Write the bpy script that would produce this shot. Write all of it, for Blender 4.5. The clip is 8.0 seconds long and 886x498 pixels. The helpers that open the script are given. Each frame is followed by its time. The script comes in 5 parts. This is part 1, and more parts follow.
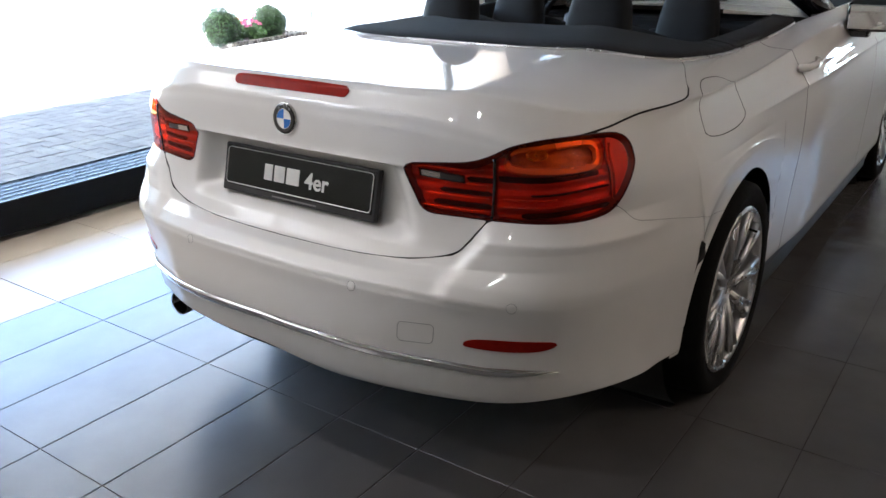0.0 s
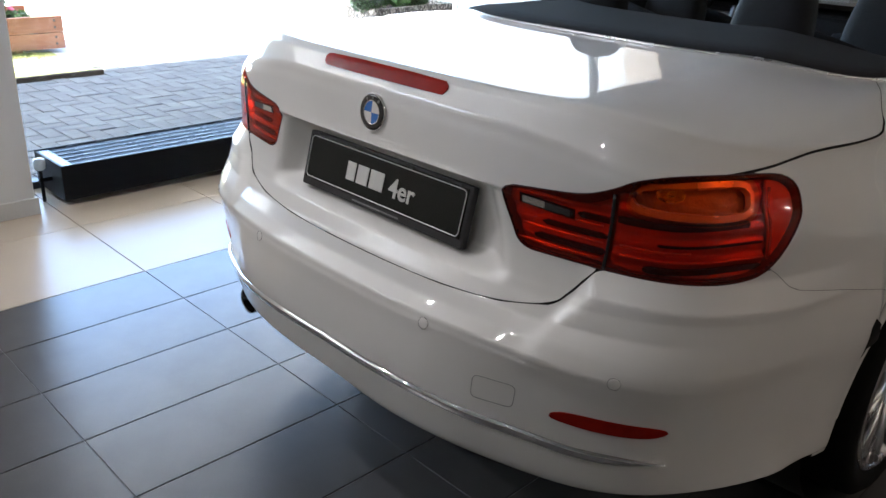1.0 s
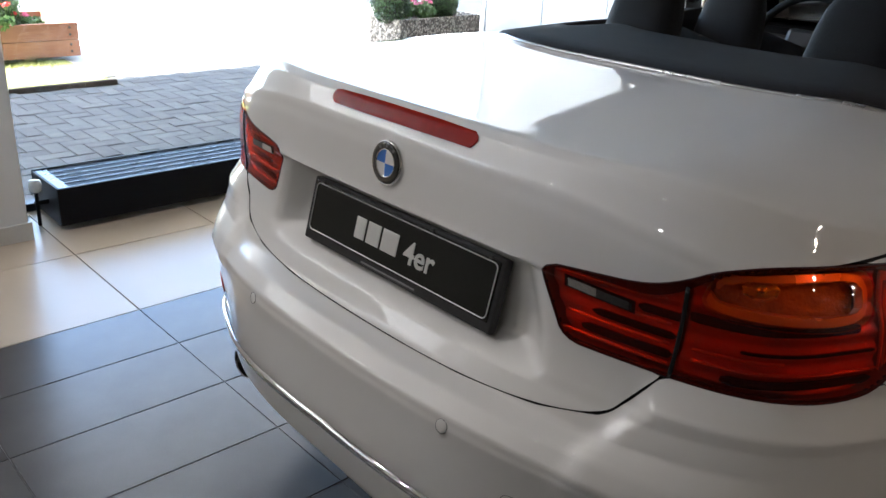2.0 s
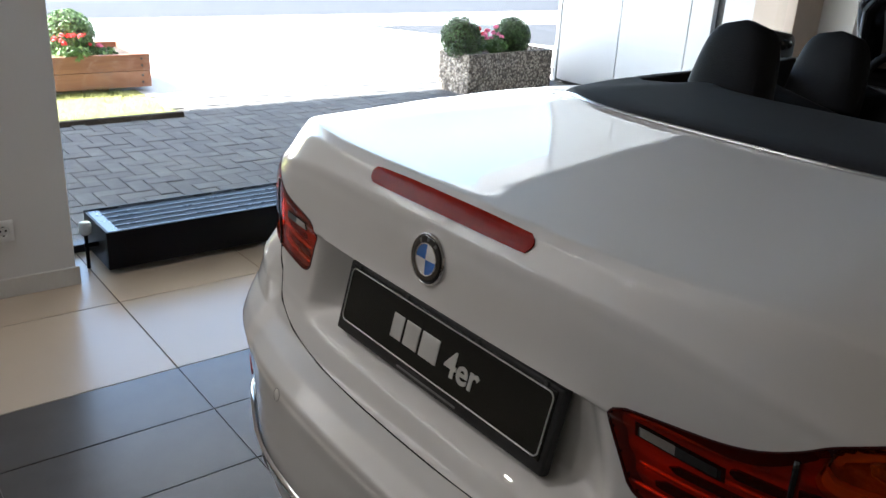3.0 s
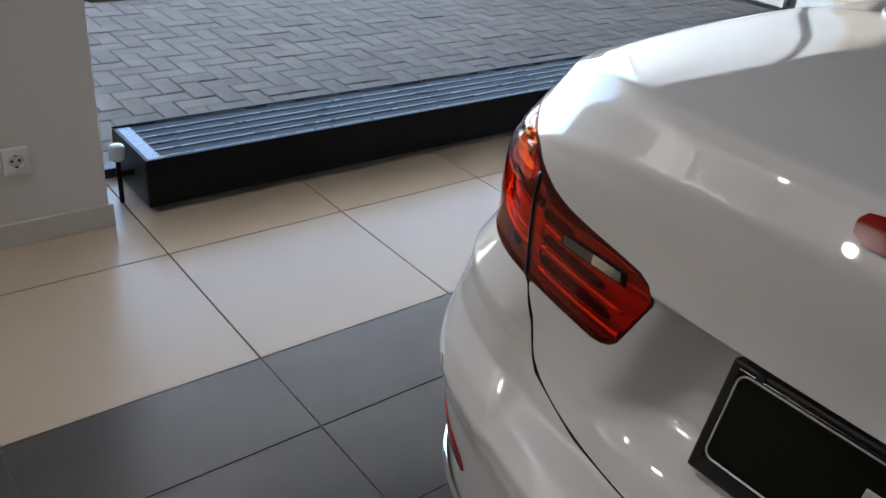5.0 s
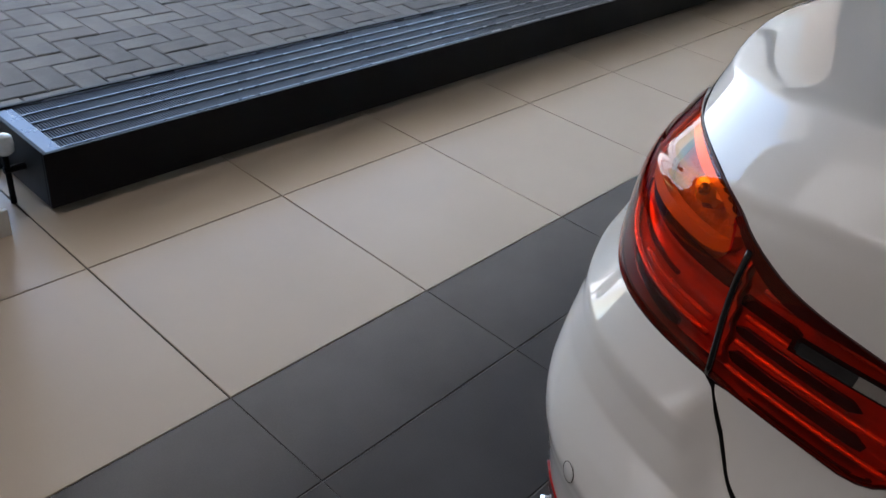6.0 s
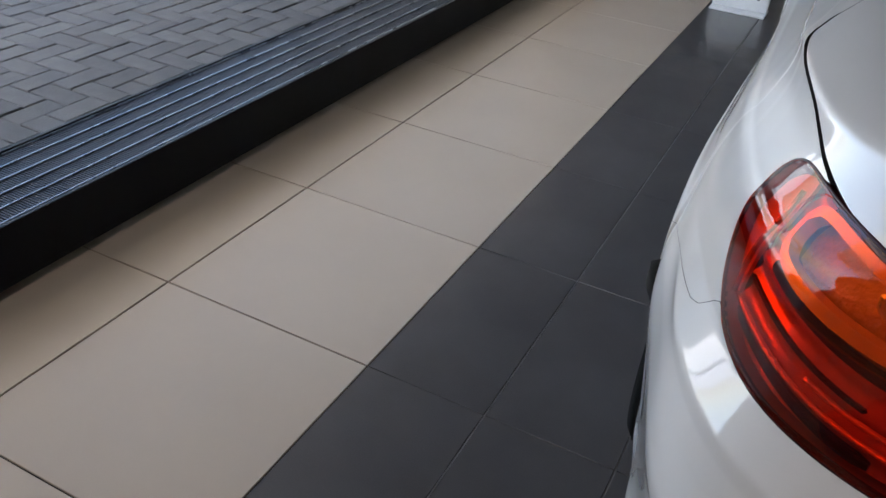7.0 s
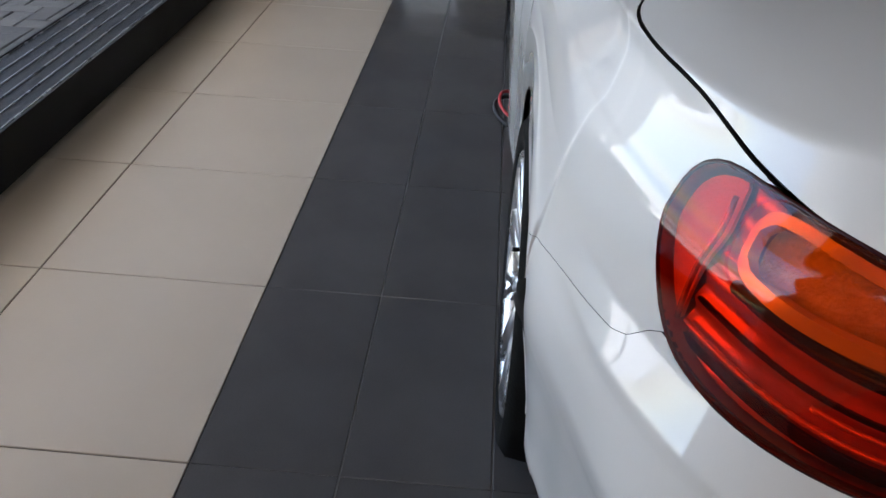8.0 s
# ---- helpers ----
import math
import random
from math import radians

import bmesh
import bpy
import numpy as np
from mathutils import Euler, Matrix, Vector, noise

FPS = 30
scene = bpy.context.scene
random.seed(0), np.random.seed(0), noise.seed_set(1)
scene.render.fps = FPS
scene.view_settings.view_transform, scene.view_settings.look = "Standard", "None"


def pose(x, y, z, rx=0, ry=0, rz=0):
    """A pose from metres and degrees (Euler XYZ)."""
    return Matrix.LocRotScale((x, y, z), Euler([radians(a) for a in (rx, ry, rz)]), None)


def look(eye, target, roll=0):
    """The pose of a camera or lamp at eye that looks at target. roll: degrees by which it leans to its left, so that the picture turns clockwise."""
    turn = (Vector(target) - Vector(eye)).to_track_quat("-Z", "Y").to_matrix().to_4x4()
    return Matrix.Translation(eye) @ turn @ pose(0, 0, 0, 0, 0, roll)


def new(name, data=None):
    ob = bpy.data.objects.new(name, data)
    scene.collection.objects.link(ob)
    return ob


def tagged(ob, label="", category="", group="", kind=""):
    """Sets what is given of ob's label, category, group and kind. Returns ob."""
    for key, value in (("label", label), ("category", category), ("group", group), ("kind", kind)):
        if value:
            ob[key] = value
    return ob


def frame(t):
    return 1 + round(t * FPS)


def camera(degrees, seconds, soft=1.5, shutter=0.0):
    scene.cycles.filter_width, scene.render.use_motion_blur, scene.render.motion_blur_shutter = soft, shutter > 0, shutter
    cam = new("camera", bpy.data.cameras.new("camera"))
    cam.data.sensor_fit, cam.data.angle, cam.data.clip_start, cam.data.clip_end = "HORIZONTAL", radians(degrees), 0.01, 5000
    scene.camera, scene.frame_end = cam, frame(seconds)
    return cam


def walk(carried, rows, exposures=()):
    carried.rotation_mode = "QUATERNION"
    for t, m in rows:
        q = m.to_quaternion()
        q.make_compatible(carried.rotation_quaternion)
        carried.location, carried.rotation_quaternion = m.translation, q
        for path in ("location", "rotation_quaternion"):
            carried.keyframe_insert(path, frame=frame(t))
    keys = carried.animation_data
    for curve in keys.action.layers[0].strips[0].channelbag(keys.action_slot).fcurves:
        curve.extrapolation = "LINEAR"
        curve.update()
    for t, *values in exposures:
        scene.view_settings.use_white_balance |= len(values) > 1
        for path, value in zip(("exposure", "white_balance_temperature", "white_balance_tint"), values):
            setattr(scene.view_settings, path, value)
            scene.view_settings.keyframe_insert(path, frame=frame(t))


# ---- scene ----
cam = camera(56.2, 8.0)
PATH = [
    (0, (2.973, -1.564, 1.364), (1.896, -0.041, 0.643), -0.6),
    (0.5, (2.915, -1.352, 1.359), (1.682, 0.043, 0.627), 1.5),
    (1, (2.795, -1.226, 1.348), (1.499, 0.082, 0.568), 2.6),
    (1.2, (2.737, -1.174, 1.343), (1.46, 0.152, 0.563), 3.2),
    (2.3, (2.522, -0.934, 1.364), (1.142, 0.311, 0.624), 2.8),
    (2.5, (2.501, -0.875, 1.386), (1.091, 0.364, 0.697), 2.7),
    (3, (2.392, -0.825, 1.39), (0.934, 0.339, 0.67), 3.3),
    (3.5, (2.177, -0.846, 1.367), (0.744, 0.313, 0.59), 5.3),
    (4, (1.986, -0.856, 1.326), (0.594, 0.255, 0.416), 5.0),
    (4.5, (1.759, -0.773, 1.3), (0.349, 0.3, 0.372), 5.1),
    (6, (1.086, -0.733, 1.268), (0.052, 0.577, 0.167), 8.0),
    (6.5, (0.861, -0.678, 1.239), (-0.169, 0.648, 0.153), 4.8),
    (7, (0.724, -0.65, 1.267), (0.033, 0.88, 0.18), 5.6),
    (7.5, (0.613, -0.632, 1.258), (0.277, 1.018, 0.178), 5.9),
    (8, (0.517, -0.502, 1.243), (0.446, 1.183, 0.167), 3.3),
]
walk(cam, [(t, look(eye, target, roll)) for t, eye, target, roll in PATH],
     exposures=[(0.0, 4.39, 6000, 11), (1.0, 4.0, 5950, 10), (2.5, 3.55, 6200, 10), (3.0, 3.2, 6250, 10), (3.5, 2.93, 6200, 10), (4.0, 2.97, 6150, 11), (4.5, 3.1, 6200, 11), (6.0, 2.85, 6350, 15), (6.5, 2.75, 6300, 15), (7.0, 2.75, 6350, 16), (8.0, 2.78, 6400, 16)])

# ---- light ----
world = bpy.data.worlds.new("sky")
scene.world = world
world.use_nodes = True
wn = world.node_tree
sky = wn.nodes.new("ShaderNodeTexSky")
sky.sky_type, sky.sun_disc = "NISHITA", False
SUN_DIR = Vector((-0.40, -0.66, 0.74)).normalized()  # towards the sun
sky.sun_elevation = math.asin(SUN_DIR.z)
sky.sun_rotation = math.atan2(SUN_DIR.x, SUN_DIR.y)
wn.links.new(sky.outputs[0], wn.nodes["Background"].inputs[0])
wn.nodes["Background"].inputs[1].default_value = 0.15
sun = new("sun", bpy.data.lights.new("sun", "SUN"))
sun.data.energy, sun.data.angle, sun.data.color = 5.0, radians(0.5), (1.0, 0.97, 0.93)
sun.matrix_world = look((0, 0, 20), Vector((0, 0, 20)) - SUN_DIR)


# ---- materials ----
def material(name):
    m = bpy.data.materials.new(name)
    m.use_nodes = True
    return m, m.node_tree, m.node_tree.nodes["Principled BSDF"]


def noise_node(nt, scale, detail=4.0, rough=0.55, where="Object", stretch=(1, 1, 1)):
    tc = nt.nodes.new("ShaderNodeTexCoord")
    mp = nt.nodes.new("ShaderNodeMapping")
    mp.inputs["Scale"].default_value = stretch
    n = nt.nodes.new("ShaderNodeTexNoise")
    n.inputs["Scale"].default_value, n.inputs["Detail"].default_value, n.inputs["Roughness"].default_value = scale, detail, rough
    nt.links.new(tc.outputs[where], mp.inputs[0])
    nt.links.new(mp.outputs[0], n.inputs["Vector"])
    return n


def ramp(nt, fac, a, b, lo=0.3, hi=0.7):
    r = nt.nodes.new("ShaderNodeValToRGB")
    r.color_ramp.elements[0].position, r.color_ramp.elements[1].position = lo, hi
    r.color_ramp.elements[0].color, r.color_ramp.elements[1].color = (*a, 1), (*b, 1)
    nt.links.new(fac, r.inputs[0])
    return r


def mix_colour(nt, fac, a, b, mode="MIX"):
    m = nt.nodes.new("ShaderNodeMix")
    m.data_type, m.blend_type = "RGBA", mode
    for sock, val in ((m.inputs[0], fac), (m.inputs[6], a), (m.inputs[7], b)):
        if hasattr(val, "is_linked"):
            nt.links.new(val, sock)
        else:
            sock.default_value = (*val, 1) if isinstance(val, tuple) else val
    return m.outputs[2]


def surface(name, a, b, rough=0.5, scale=6.0, fine=120.0, bump=0.0, metal=0.0, coat=0.0, vary=0.0, spec=0.5, rough_vary=0.08, where="Object", stretch=(1, 1, 1), bump_scale=None):
    """Two-scale colour noise from a to b, with roughness variation, fine bump and variation from piece to piece."""
    m, nt, bsdf = material(name)
    n1, n2 = noise_node(nt, scale, where=where, stretch=stretch), noise_node(nt, fine, 3, where=where, stretch=stretch)
    add = nt.nodes.new("ShaderNodeMath")
    add.operation = "MULTIPLY_ADD"
    nt.links.new(n2.outputs[0], add.inputs[0])
    add.inputs[1].default_value = 0.45
    sub = nt.nodes.new("ShaderNodeMath")
    sub.operation = "MULTIPLY_ADD"
    nt.links.new(n1.outputs[0], sub.inputs[0])
    sub.inputs[1].default_value, sub.inputs[2].default_value = 0.75, -0.1
    nt.links.new(sub.outputs[0], add.inputs[2])
    col = ramp(nt, add.outputs[0], a, b).outputs[0]
    if vary:
        info = nt.nodes.new("ShaderNodeObjectInfo")
        isl = nt.nodes.new("ShaderNodeNewGeometry")
        s = nt.nodes.new("ShaderNodeMath")
        s.operation = "ADD"
        nt.links.new(info.outputs["Random"], s.inputs[0])
        nt.links.new(isl.outputs["Random Per Island"], s.inputs[1])
        fr = nt.nodes.new("ShaderNodeMath")
        fr.operation = "FRACT"
        nt.links.new(s.outputs[0], fr.inputs[0])
        lo, hi = 1 - vary, 1 + vary
        tint = ramp(nt, fr.outputs[0], (lo, lo, lo), (hi, hi, hi), 0, 1)
        col = mix_colour(nt, 1.0, col, tint.outputs[0], "MULTIPLY")
    nt.links.new(col, bsdf.inputs["Base Color"])
    rr = nt.nodes.new("ShaderNodeMapRange")
    rr.inputs["To Min"].default_value, rr.inputs["To Max"].default_value = max(0.02, rough - rough_vary), min(1, rough + rough_vary)
    nt.links.new(n1.outputs[0], rr.inputs[0])
    nt.links.new(rr.outputs[0], bsdf.inputs["Roughness"])
    bsdf.inputs["Metallic"].default_value, bsdf.inputs["Specular IOR Level"].default_value = metal, spec
    bsdf.inputs["Coat Weight"].default_value, bsdf.inputs["Coat Roughness"].default_value = coat, 0.02
    bsdf.inputs["Coat IOR"].default_value = 1.56
    if bump:
        bp = nt.nodes.new("ShaderNodeBump")
        bp.inputs["Strength"].default_value, bp.inputs["Distance"].default_value = bump, 0.004
        src = n2 if bump_scale is None else noise_node(nt, bump_scale, 2, where=where)
        nt.links.new(src.outputs[0], bp.inputs["Height"])
        nt.links.new(bp.outputs[0], bsdf.inputs["Normal"])
    return m


def clear_lens(name, tint, gloss=0.045):
    """Thin tinted clear plastic: light passes with a tint, with a Fresnel gloss on top."""
    m, nt, bsdf = material(name)
    out = nt.nodes["Material Output"]
    nt.nodes.remove(bsdf)
    tr, gl, lw, mx, pw, ma = (nt.nodes.new(k) for k in ("ShaderNodeBsdfTransparent", "ShaderNodeBsdfGlossy", "ShaderNodeLayerWeight", "ShaderNodeMixShader", "ShaderNodeMath", "ShaderNodeMath"))
    tr.inputs[0].default_value = (*tint, 1)
    gl.inputs["Roughness"].default_value = 0.02
    lw.inputs[0].default_value = 0.5
    pw.operation, ma.operation = "POWER", "MULTIPLY_ADD"
    pw.inputs[1].default_value = 5.0
    ma.inputs[1].default_value, ma.inputs[2].default_value = 0.95, gloss
    nt.links.new(lw.outputs["Facing"], pw.inputs[0])
    nt.links.new(pw.outputs[0], ma.inputs[0])
    nt.links.new(ma.outputs[0], mx.inputs[0])
    nt.links.new(tr.outputs[0], mx.inputs[1])
    nt.links.new(gl.outputs[0], mx.inputs[2])
    nt.links.new(mx.outputs[0], out.inputs[0])
    return m


M = {
    "paint": surface("white_car_paint", (0.70, 0.688, 0.665), (0.735, 0.723, 0.70), rough=0.48, scale=2.0, fine=900, coat=1.0, rough_vary=0.03, spec=0.2, metal=0.06),
    # near black, carries the shade inside panel gaps in its colour
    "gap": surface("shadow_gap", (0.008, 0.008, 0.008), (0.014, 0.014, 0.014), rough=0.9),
    "black": surface("black_plastic", (0.012, 0.012, 0.013), (0.02, 0.02, 0.021), rough=0.45, fine=400, bump=0.1),
    "gloss_black": surface("gloss_black", (0.008, 0.008, 0.009), (0.012, 0.012, 0.013), rough=0.12, coat=0.5),
    "fabric": surface("black_soft_cover", (0.009, 0.009, 0.011), (0.016, 0.016, 0.018), rough=0.8, spec=0.3, scale=8, fine=500, bump=0.35),
    "leather": surface("black_leather", (0.005, 0.0055, 0.007), (0.009, 0.010, 0.012), rough=0.65, spec=0.14, scale=9, fine=260, bump=0.3),
    "chrome": surface("chrome", (0.78, 0.78, 0.78), (0.84, 0.84, 0.84), rough=0.04, metal=1.0, rough_vary=0.01),
    "alloy": surface("silver_alloy", (0.55, 0.55, 0.56), (0.64, 0.64, 0.65), rough=0.28, metal=0.9, fine=700, coat=0.4),
    "rubber": surface("tyre_rubber", (0.004, 0.004, 0.004), (0.008, 0.008, 0.0075), rough=0.85, spec=0.12, fine=200, bump=0.3),
    "plate": surface("black_plate", (0.006, 0.008, 0.006), (0.009, 0.011, 0.009), rough=0.2, spec=0.35, rough_vary=0.01),
    "silver": surface("silver_print", (0.62, 0.62, 0.60), (0.7, 0.7, 0.68), rough=0.35, metal=0.3),
    "blue": surface("badge_blue", (0.02, 0.14, 0.50), (0.03, 0.17, 0.56), rough=0.2, coat=1.0),
    "badge_white": surface("badge_white", (0.72, 0.72, 0.72), (0.8, 0.8, 0.8), rough=0.2, coat=1.0),
    "red_side": surface("side_reflector", (0.74, 0.44, 0.34), (0.86, 0.56, 0.45), rough=0.4, scale=30, fine=300, bump=0.3),
    "red_plain": surface("red_reflex_plastic", (0.22, 0.006, 0.003), (0.28, 0.010, 0.005), rough=0.16, scale=40, fine=600, spec=0.14, rough_vary=0.02),
    "red_bar": surface("silvered_bar", (0.80, 0.55, 0.45), (0.9, 0.7, 0.6), rough=0.25, metal=0.7, fine=300, bump=0.3),
    "amber_bar": surface("orange_bar", (0.95, 0.62, 0.4), (1.0, 0.72, 0.5), rough=0.25, metal=0.5),
    "red_field": surface("red_lamp_field", (0.58, 0.32, 0.25), (0.72, 0.43, 0.34), rough=0.24, scale=25, fine=160, bump=0.1, metal=0.5),
    "slot_black": surface("lamp_slot", (0.015, 0.007, 0.006), (0.03, 0.012, 0.009), rough=0.2, coat=0.3),
    "joint_grey": surface("joint_grey", (0.16, 0.16, 0.16), (0.22, 0.22, 0.22), rough=0.6),
    "lamp_black": surface("lamp_housing", (0.26, 0.09, 0.07), (0.34, 0.13, 0.10), rough=0.3),
    "lens_edge": surface("lens_edge", (0.030, 0.003, 0.003), (0.045, 0.005, 0.004), rough=0.35, spec=0.3),
    "pipe": surface("dark_chrome", (0.16, 0.16, 0.16), (0.22, 0.22, 0.22), rough=0.15, metal=1.0),
    "amber": surface("amber_reflector", (0.48, 0.29, 0.12), (0.70, 0.46, 0.23), rough=0.3, scale=40, fine=200, bump=0.5),
    "mirror_metal": surface("lamp_reflector", (0.7, 0.7, 0.7), (0.85, 0.85, 0.85), rough=0.22, metal=0.9, fine=200, bump=0.08),
    "bulb_glass": surface("silvered_glass", (0.80, 0.74, 0.66), (0.90, 0.86, 0.80), rough=0.12, metal=0.85, scale=60, fine=300, bump=0.05),
    "red_lens": clear_lens("red_lens", (0.96, 0.155, 0.032)),
    "amber_lens": clear_lens("amber_lens", (0.94, 0.33, 0.045)),
    "clear": clear_lens("clear_lens", (0.85, 0.85, 0.85)),
    "glass": clear_lens("window_glass", (0.93, 0.95, 0.94)),
    "beige": surface("beige_porcelain_tile", (0.52, 0.435, 0.34), (0.55, 0.462, 0.362), rough=0.27, scale=3.0, fine=350, bump=0.05, vary=0.025, rough_vary=0.01),
    "anthracite": surface("anthracite_porcelain_tile", (0.070, 0.067, 0.066), (0.092, 0.089, 0.087), rough=0.24, scale=4.0, fine=300, bump=0.06, vary=0.035, rough_vary=0.015),
    "grout": surface("dark_grout", (0.018, 0.016, 0.015), (0.034, 0.031, 0.028), rough=0.9, fine=400, bump=0.3),
    "pale_grout": surface("grey_grout", (0.13, 0.13, 0.13), (0.2, 0.2, 0.2), rough=0.6, fine=400, bump=0.3),
    "wall": surface("white_wall_paint", (0.66, 0.64, 0.62), (0.70, 0.685, 0.665), rough=0.75, scale=2.5, fine=500, bump=0.12),
    "grey_wall": surface("sand_wall_paint", (0.355, 0.318, 0.275), (0.405, 0.363, 0.315), rough=0.6, scale=2, fine=300, bump=0.1),
    "ceiling": surface("ceiling_paint", (0.33, 0.32, 0.305), (0.37, 0.36, 0.345), rough=0.9, fine=300, bump=0.1),
    "soffit": surface("soffit_paint", (0.66, 0.645, 0.62), (0.71, 0.695, 0.67), rough=0.9, fine=300, bump=0.1),
    "base": surface("baseboard_paint", (0.58, 0.55, 0.51), (0.64, 0.61, 0.57), rough=0.45),
    "radiator": surface("black_lacquer", (0.004, 0.004, 0.005), (0.006, 0.006, 0.008), rough=0.4, fine=500, bump=0.05, spec=0.12),
    "rad_top": surface("dark_grille_steel", (0.020, 0.025, 0.033), (0.030, 0.036, 0.046), rough=0.5, metal=0.25, spec=0.35, fine=400),
    "rad_rail": surface("grille_rail_steel", (0.10, 0.115, 0.14), (0.14, 0.155, 0.18), rough=0.28, metal=0.6, fine=400),
    "knob": surface("clear_grey_plastic", (0.45, 0.46, 0.46), (0.6, 0.6, 0.6), rough=0.15, coat=0.6),
    "plastic_white": surface("white_plastic", (0.70, 0.70, 0.68), (0.76, 0.76, 0.74), rough=0.35),
    "socket_hole": surface("dark_hole", (0.03, 0.03, 0.03), (0.05, 0.05, 0.05), rough=0.6),
    "paver": surface("grey_concrete_paver", (0.063, 0.061, 0.060), (0.118, 0.113, 0.108), rough=0.85, scale=5, fine=160, bump=0.5, vary=0.16),
    "sand": surface("joint_sand", (0.05, 0.047, 0.042), (0.10, 0.09, 0.08), rough=0.95, fine=300, bump=0.6),
    "concrete": surface("pale_concrete_yard", (0.46, 0.455, 0.44), (0.56, 0.55, 0.53), rough=0.9, scale=0.8, fine=60, bump=0.3),
    "asphalt": surface("grey_asphalt", (0.019, 0.019, 0.020), (0.026, 0.026, 0.028), rough=0.9, scale=1.0, fine=90, bump=0.4),
    "panel": surface("white_metal_panel", (0.48, 0.49, 0.50), (0.53, 0.54, 0.55), rough=0.4, scale=1.5, fine=60),
    "frame": surface("dark_window_frame", (0.02, 0.021, 0.024), (0.03, 0.031, 0.034), rough=0.4),
    "wood": surface("red_brown_planter_wood", (0.21, 0.085, 0.05), (0.36, 0.17, 0.10), rough=0.7, scale=3, fine=40, bump=0.5, vary=0.1, stretch=(1, 0.12, 1)),
    "soil": surface("planter_soil", (0.03, 0.02, 0.014), (0.07, 0.05, 0.035), rough=0.95, fine=80, bump=1.0),
    "grass": surface("dry_grass", (0.13, 0.16, 0.035), (0.30, 0.29, 0.10), rough=0.8, scale=10, vary=0.3),
    "leaf": surface("box_leaf", (0.022, 0.055, 0.012), (0.07, 0.13, 0.03), rough=0.5, scale=14, vary=0.4),
    "leaf_light": surface("light_leaf", (0.06, 0.13, 0.025), (0.13, 0.23, 0.06), rough=0.5, scale=14, vary=0.3),
    "twig": surface("bush_inside", (0.02, 0.025, 0.010), (0.035, 0.04, 0.015), rough=0.9),
    "petal_pink": surface("pink_petals", (0.75, 0.13, 0.28), (0.85, 0.25, 0.40), rough=0.6, vary=0.15),
    "petal_red": surface("red_petals", (0.65, 0.03, 0.03), (0.8, 0.07, 0.06), rough=0.6, vary=0.2),
    "red_cable": surface("red_cable_sheath", (0.50, 0.03, 0.03), (0.6, 0.05, 0.05), rough=0.4),
    "beige_wall": surface("sand_column_paint", (0.46, 0.38, 0.31), (0.52, 0.43, 0.36), rough=0.75, fine=400, bump=0.1),
}


def washed_concrete():
    """Exposed pebbles in grey cement."""
    m, nt, bsdf = material("washed_concrete")
    tc, vo = nt.nodes.new("ShaderNodeTexCoord"), nt.nodes.new("ShaderNodeTexVoronoi")
    vo.inputs["Scale"].default_value = 52
    nt.links.new(tc.outputs["Object"], vo.inputs["Vector"])
    sep = nt.nodes.new("ShaderNodeSeparateColor")
    nt.links.new(vo.outputs["Color"], sep.inputs[0])
    stones = ramp(nt, sep.outputs[0], (0.09, 0.075, 0.06), (0.50, 0.44, 0.37), 0.05, 0.95)
    edge = ramp(nt, vo.outputs["Distance"], (1, 1, 1), (0.45, 0.42, 0.40), 0.35, 0.75)
    nt.links.new(mix_colour(nt, 1.0, stones.outputs[0], edge.outputs[0], "MULTIPLY"), bsdf.inputs["Base Color"])
    bsdf.inputs["Roughness"].default_value = 0.85
    bp = nt.nodes.new("ShaderNodeBump")
    bp.inputs["Strength"].default_value, bp.inputs["Distance"].default_value, bp.invert = 0.9, 0.006, True
    nt.links.new(vo.outputs["Distance"], bp.inputs["Height"])
    nt.links.new(bp.outputs[0], bsdf.inputs["Normal"])
    return m


M["washed"] = washed_concrete()


# ---- mesh helpers ----
def link(name, me, mat, parent=None, label="", smooth_faces=False):
    if mat is not None and not me.materials:
        me.materials.append(mat)
    ob = new(name, me)
    if parent is not None:
        ob.parent = parent
    if label:
        tagged(ob, label)
    if smooth_faces:
        me.shade_smooth()
    return ob


def part(name, bm, mat, parent=None, label="", smooth_faces=False, angle=None):
    me = bpy.data.meshes.new(name)
    bm.to_mesh(me)
    bm.free()
    ob = link(name, me, mat, parent, label, smooth_faces or angle is not None)
    if angle is not None:
        me.set_sharp_from_angle(angle=radians(angle))
    return ob


def empty(name, at, label, category, group="", kind=""):
    ob = new(name)
    ob.location = at
    ob.empty_display_size = 0.1
    return tagged(ob, label, category, group, kind)


def add_box(bm, x0, x1, y0, y1, z0, z1, bevel=0.0, seg=2):
    r = bmesh.ops.create_cube(bm, size=1)
    bmesh.ops.scale(bm, vec=(x1 - x0, y1 - y0, z1 - z0), verts=r["verts"])
    bmesh.ops.translate(bm, vec=((x0 + x1) / 2, (y0 + y1) / 2, (z0 + z1) / 2), verts=r["verts"])
    if bevel:
        edges = list({e for v in r["verts"] for e in v.link_edges})
        bmesh.ops.bevel(bm, geom=edges, offset=bevel, segments=seg, affect="EDGES", profile=0.5)
    return bm


def box(x0, x1, y0, y1, z0, z1, bevel=0.0, seg=2):
    return add_box(bmesh.new(), x0, x1, y0, y1, z0, z1, bevel, seg)


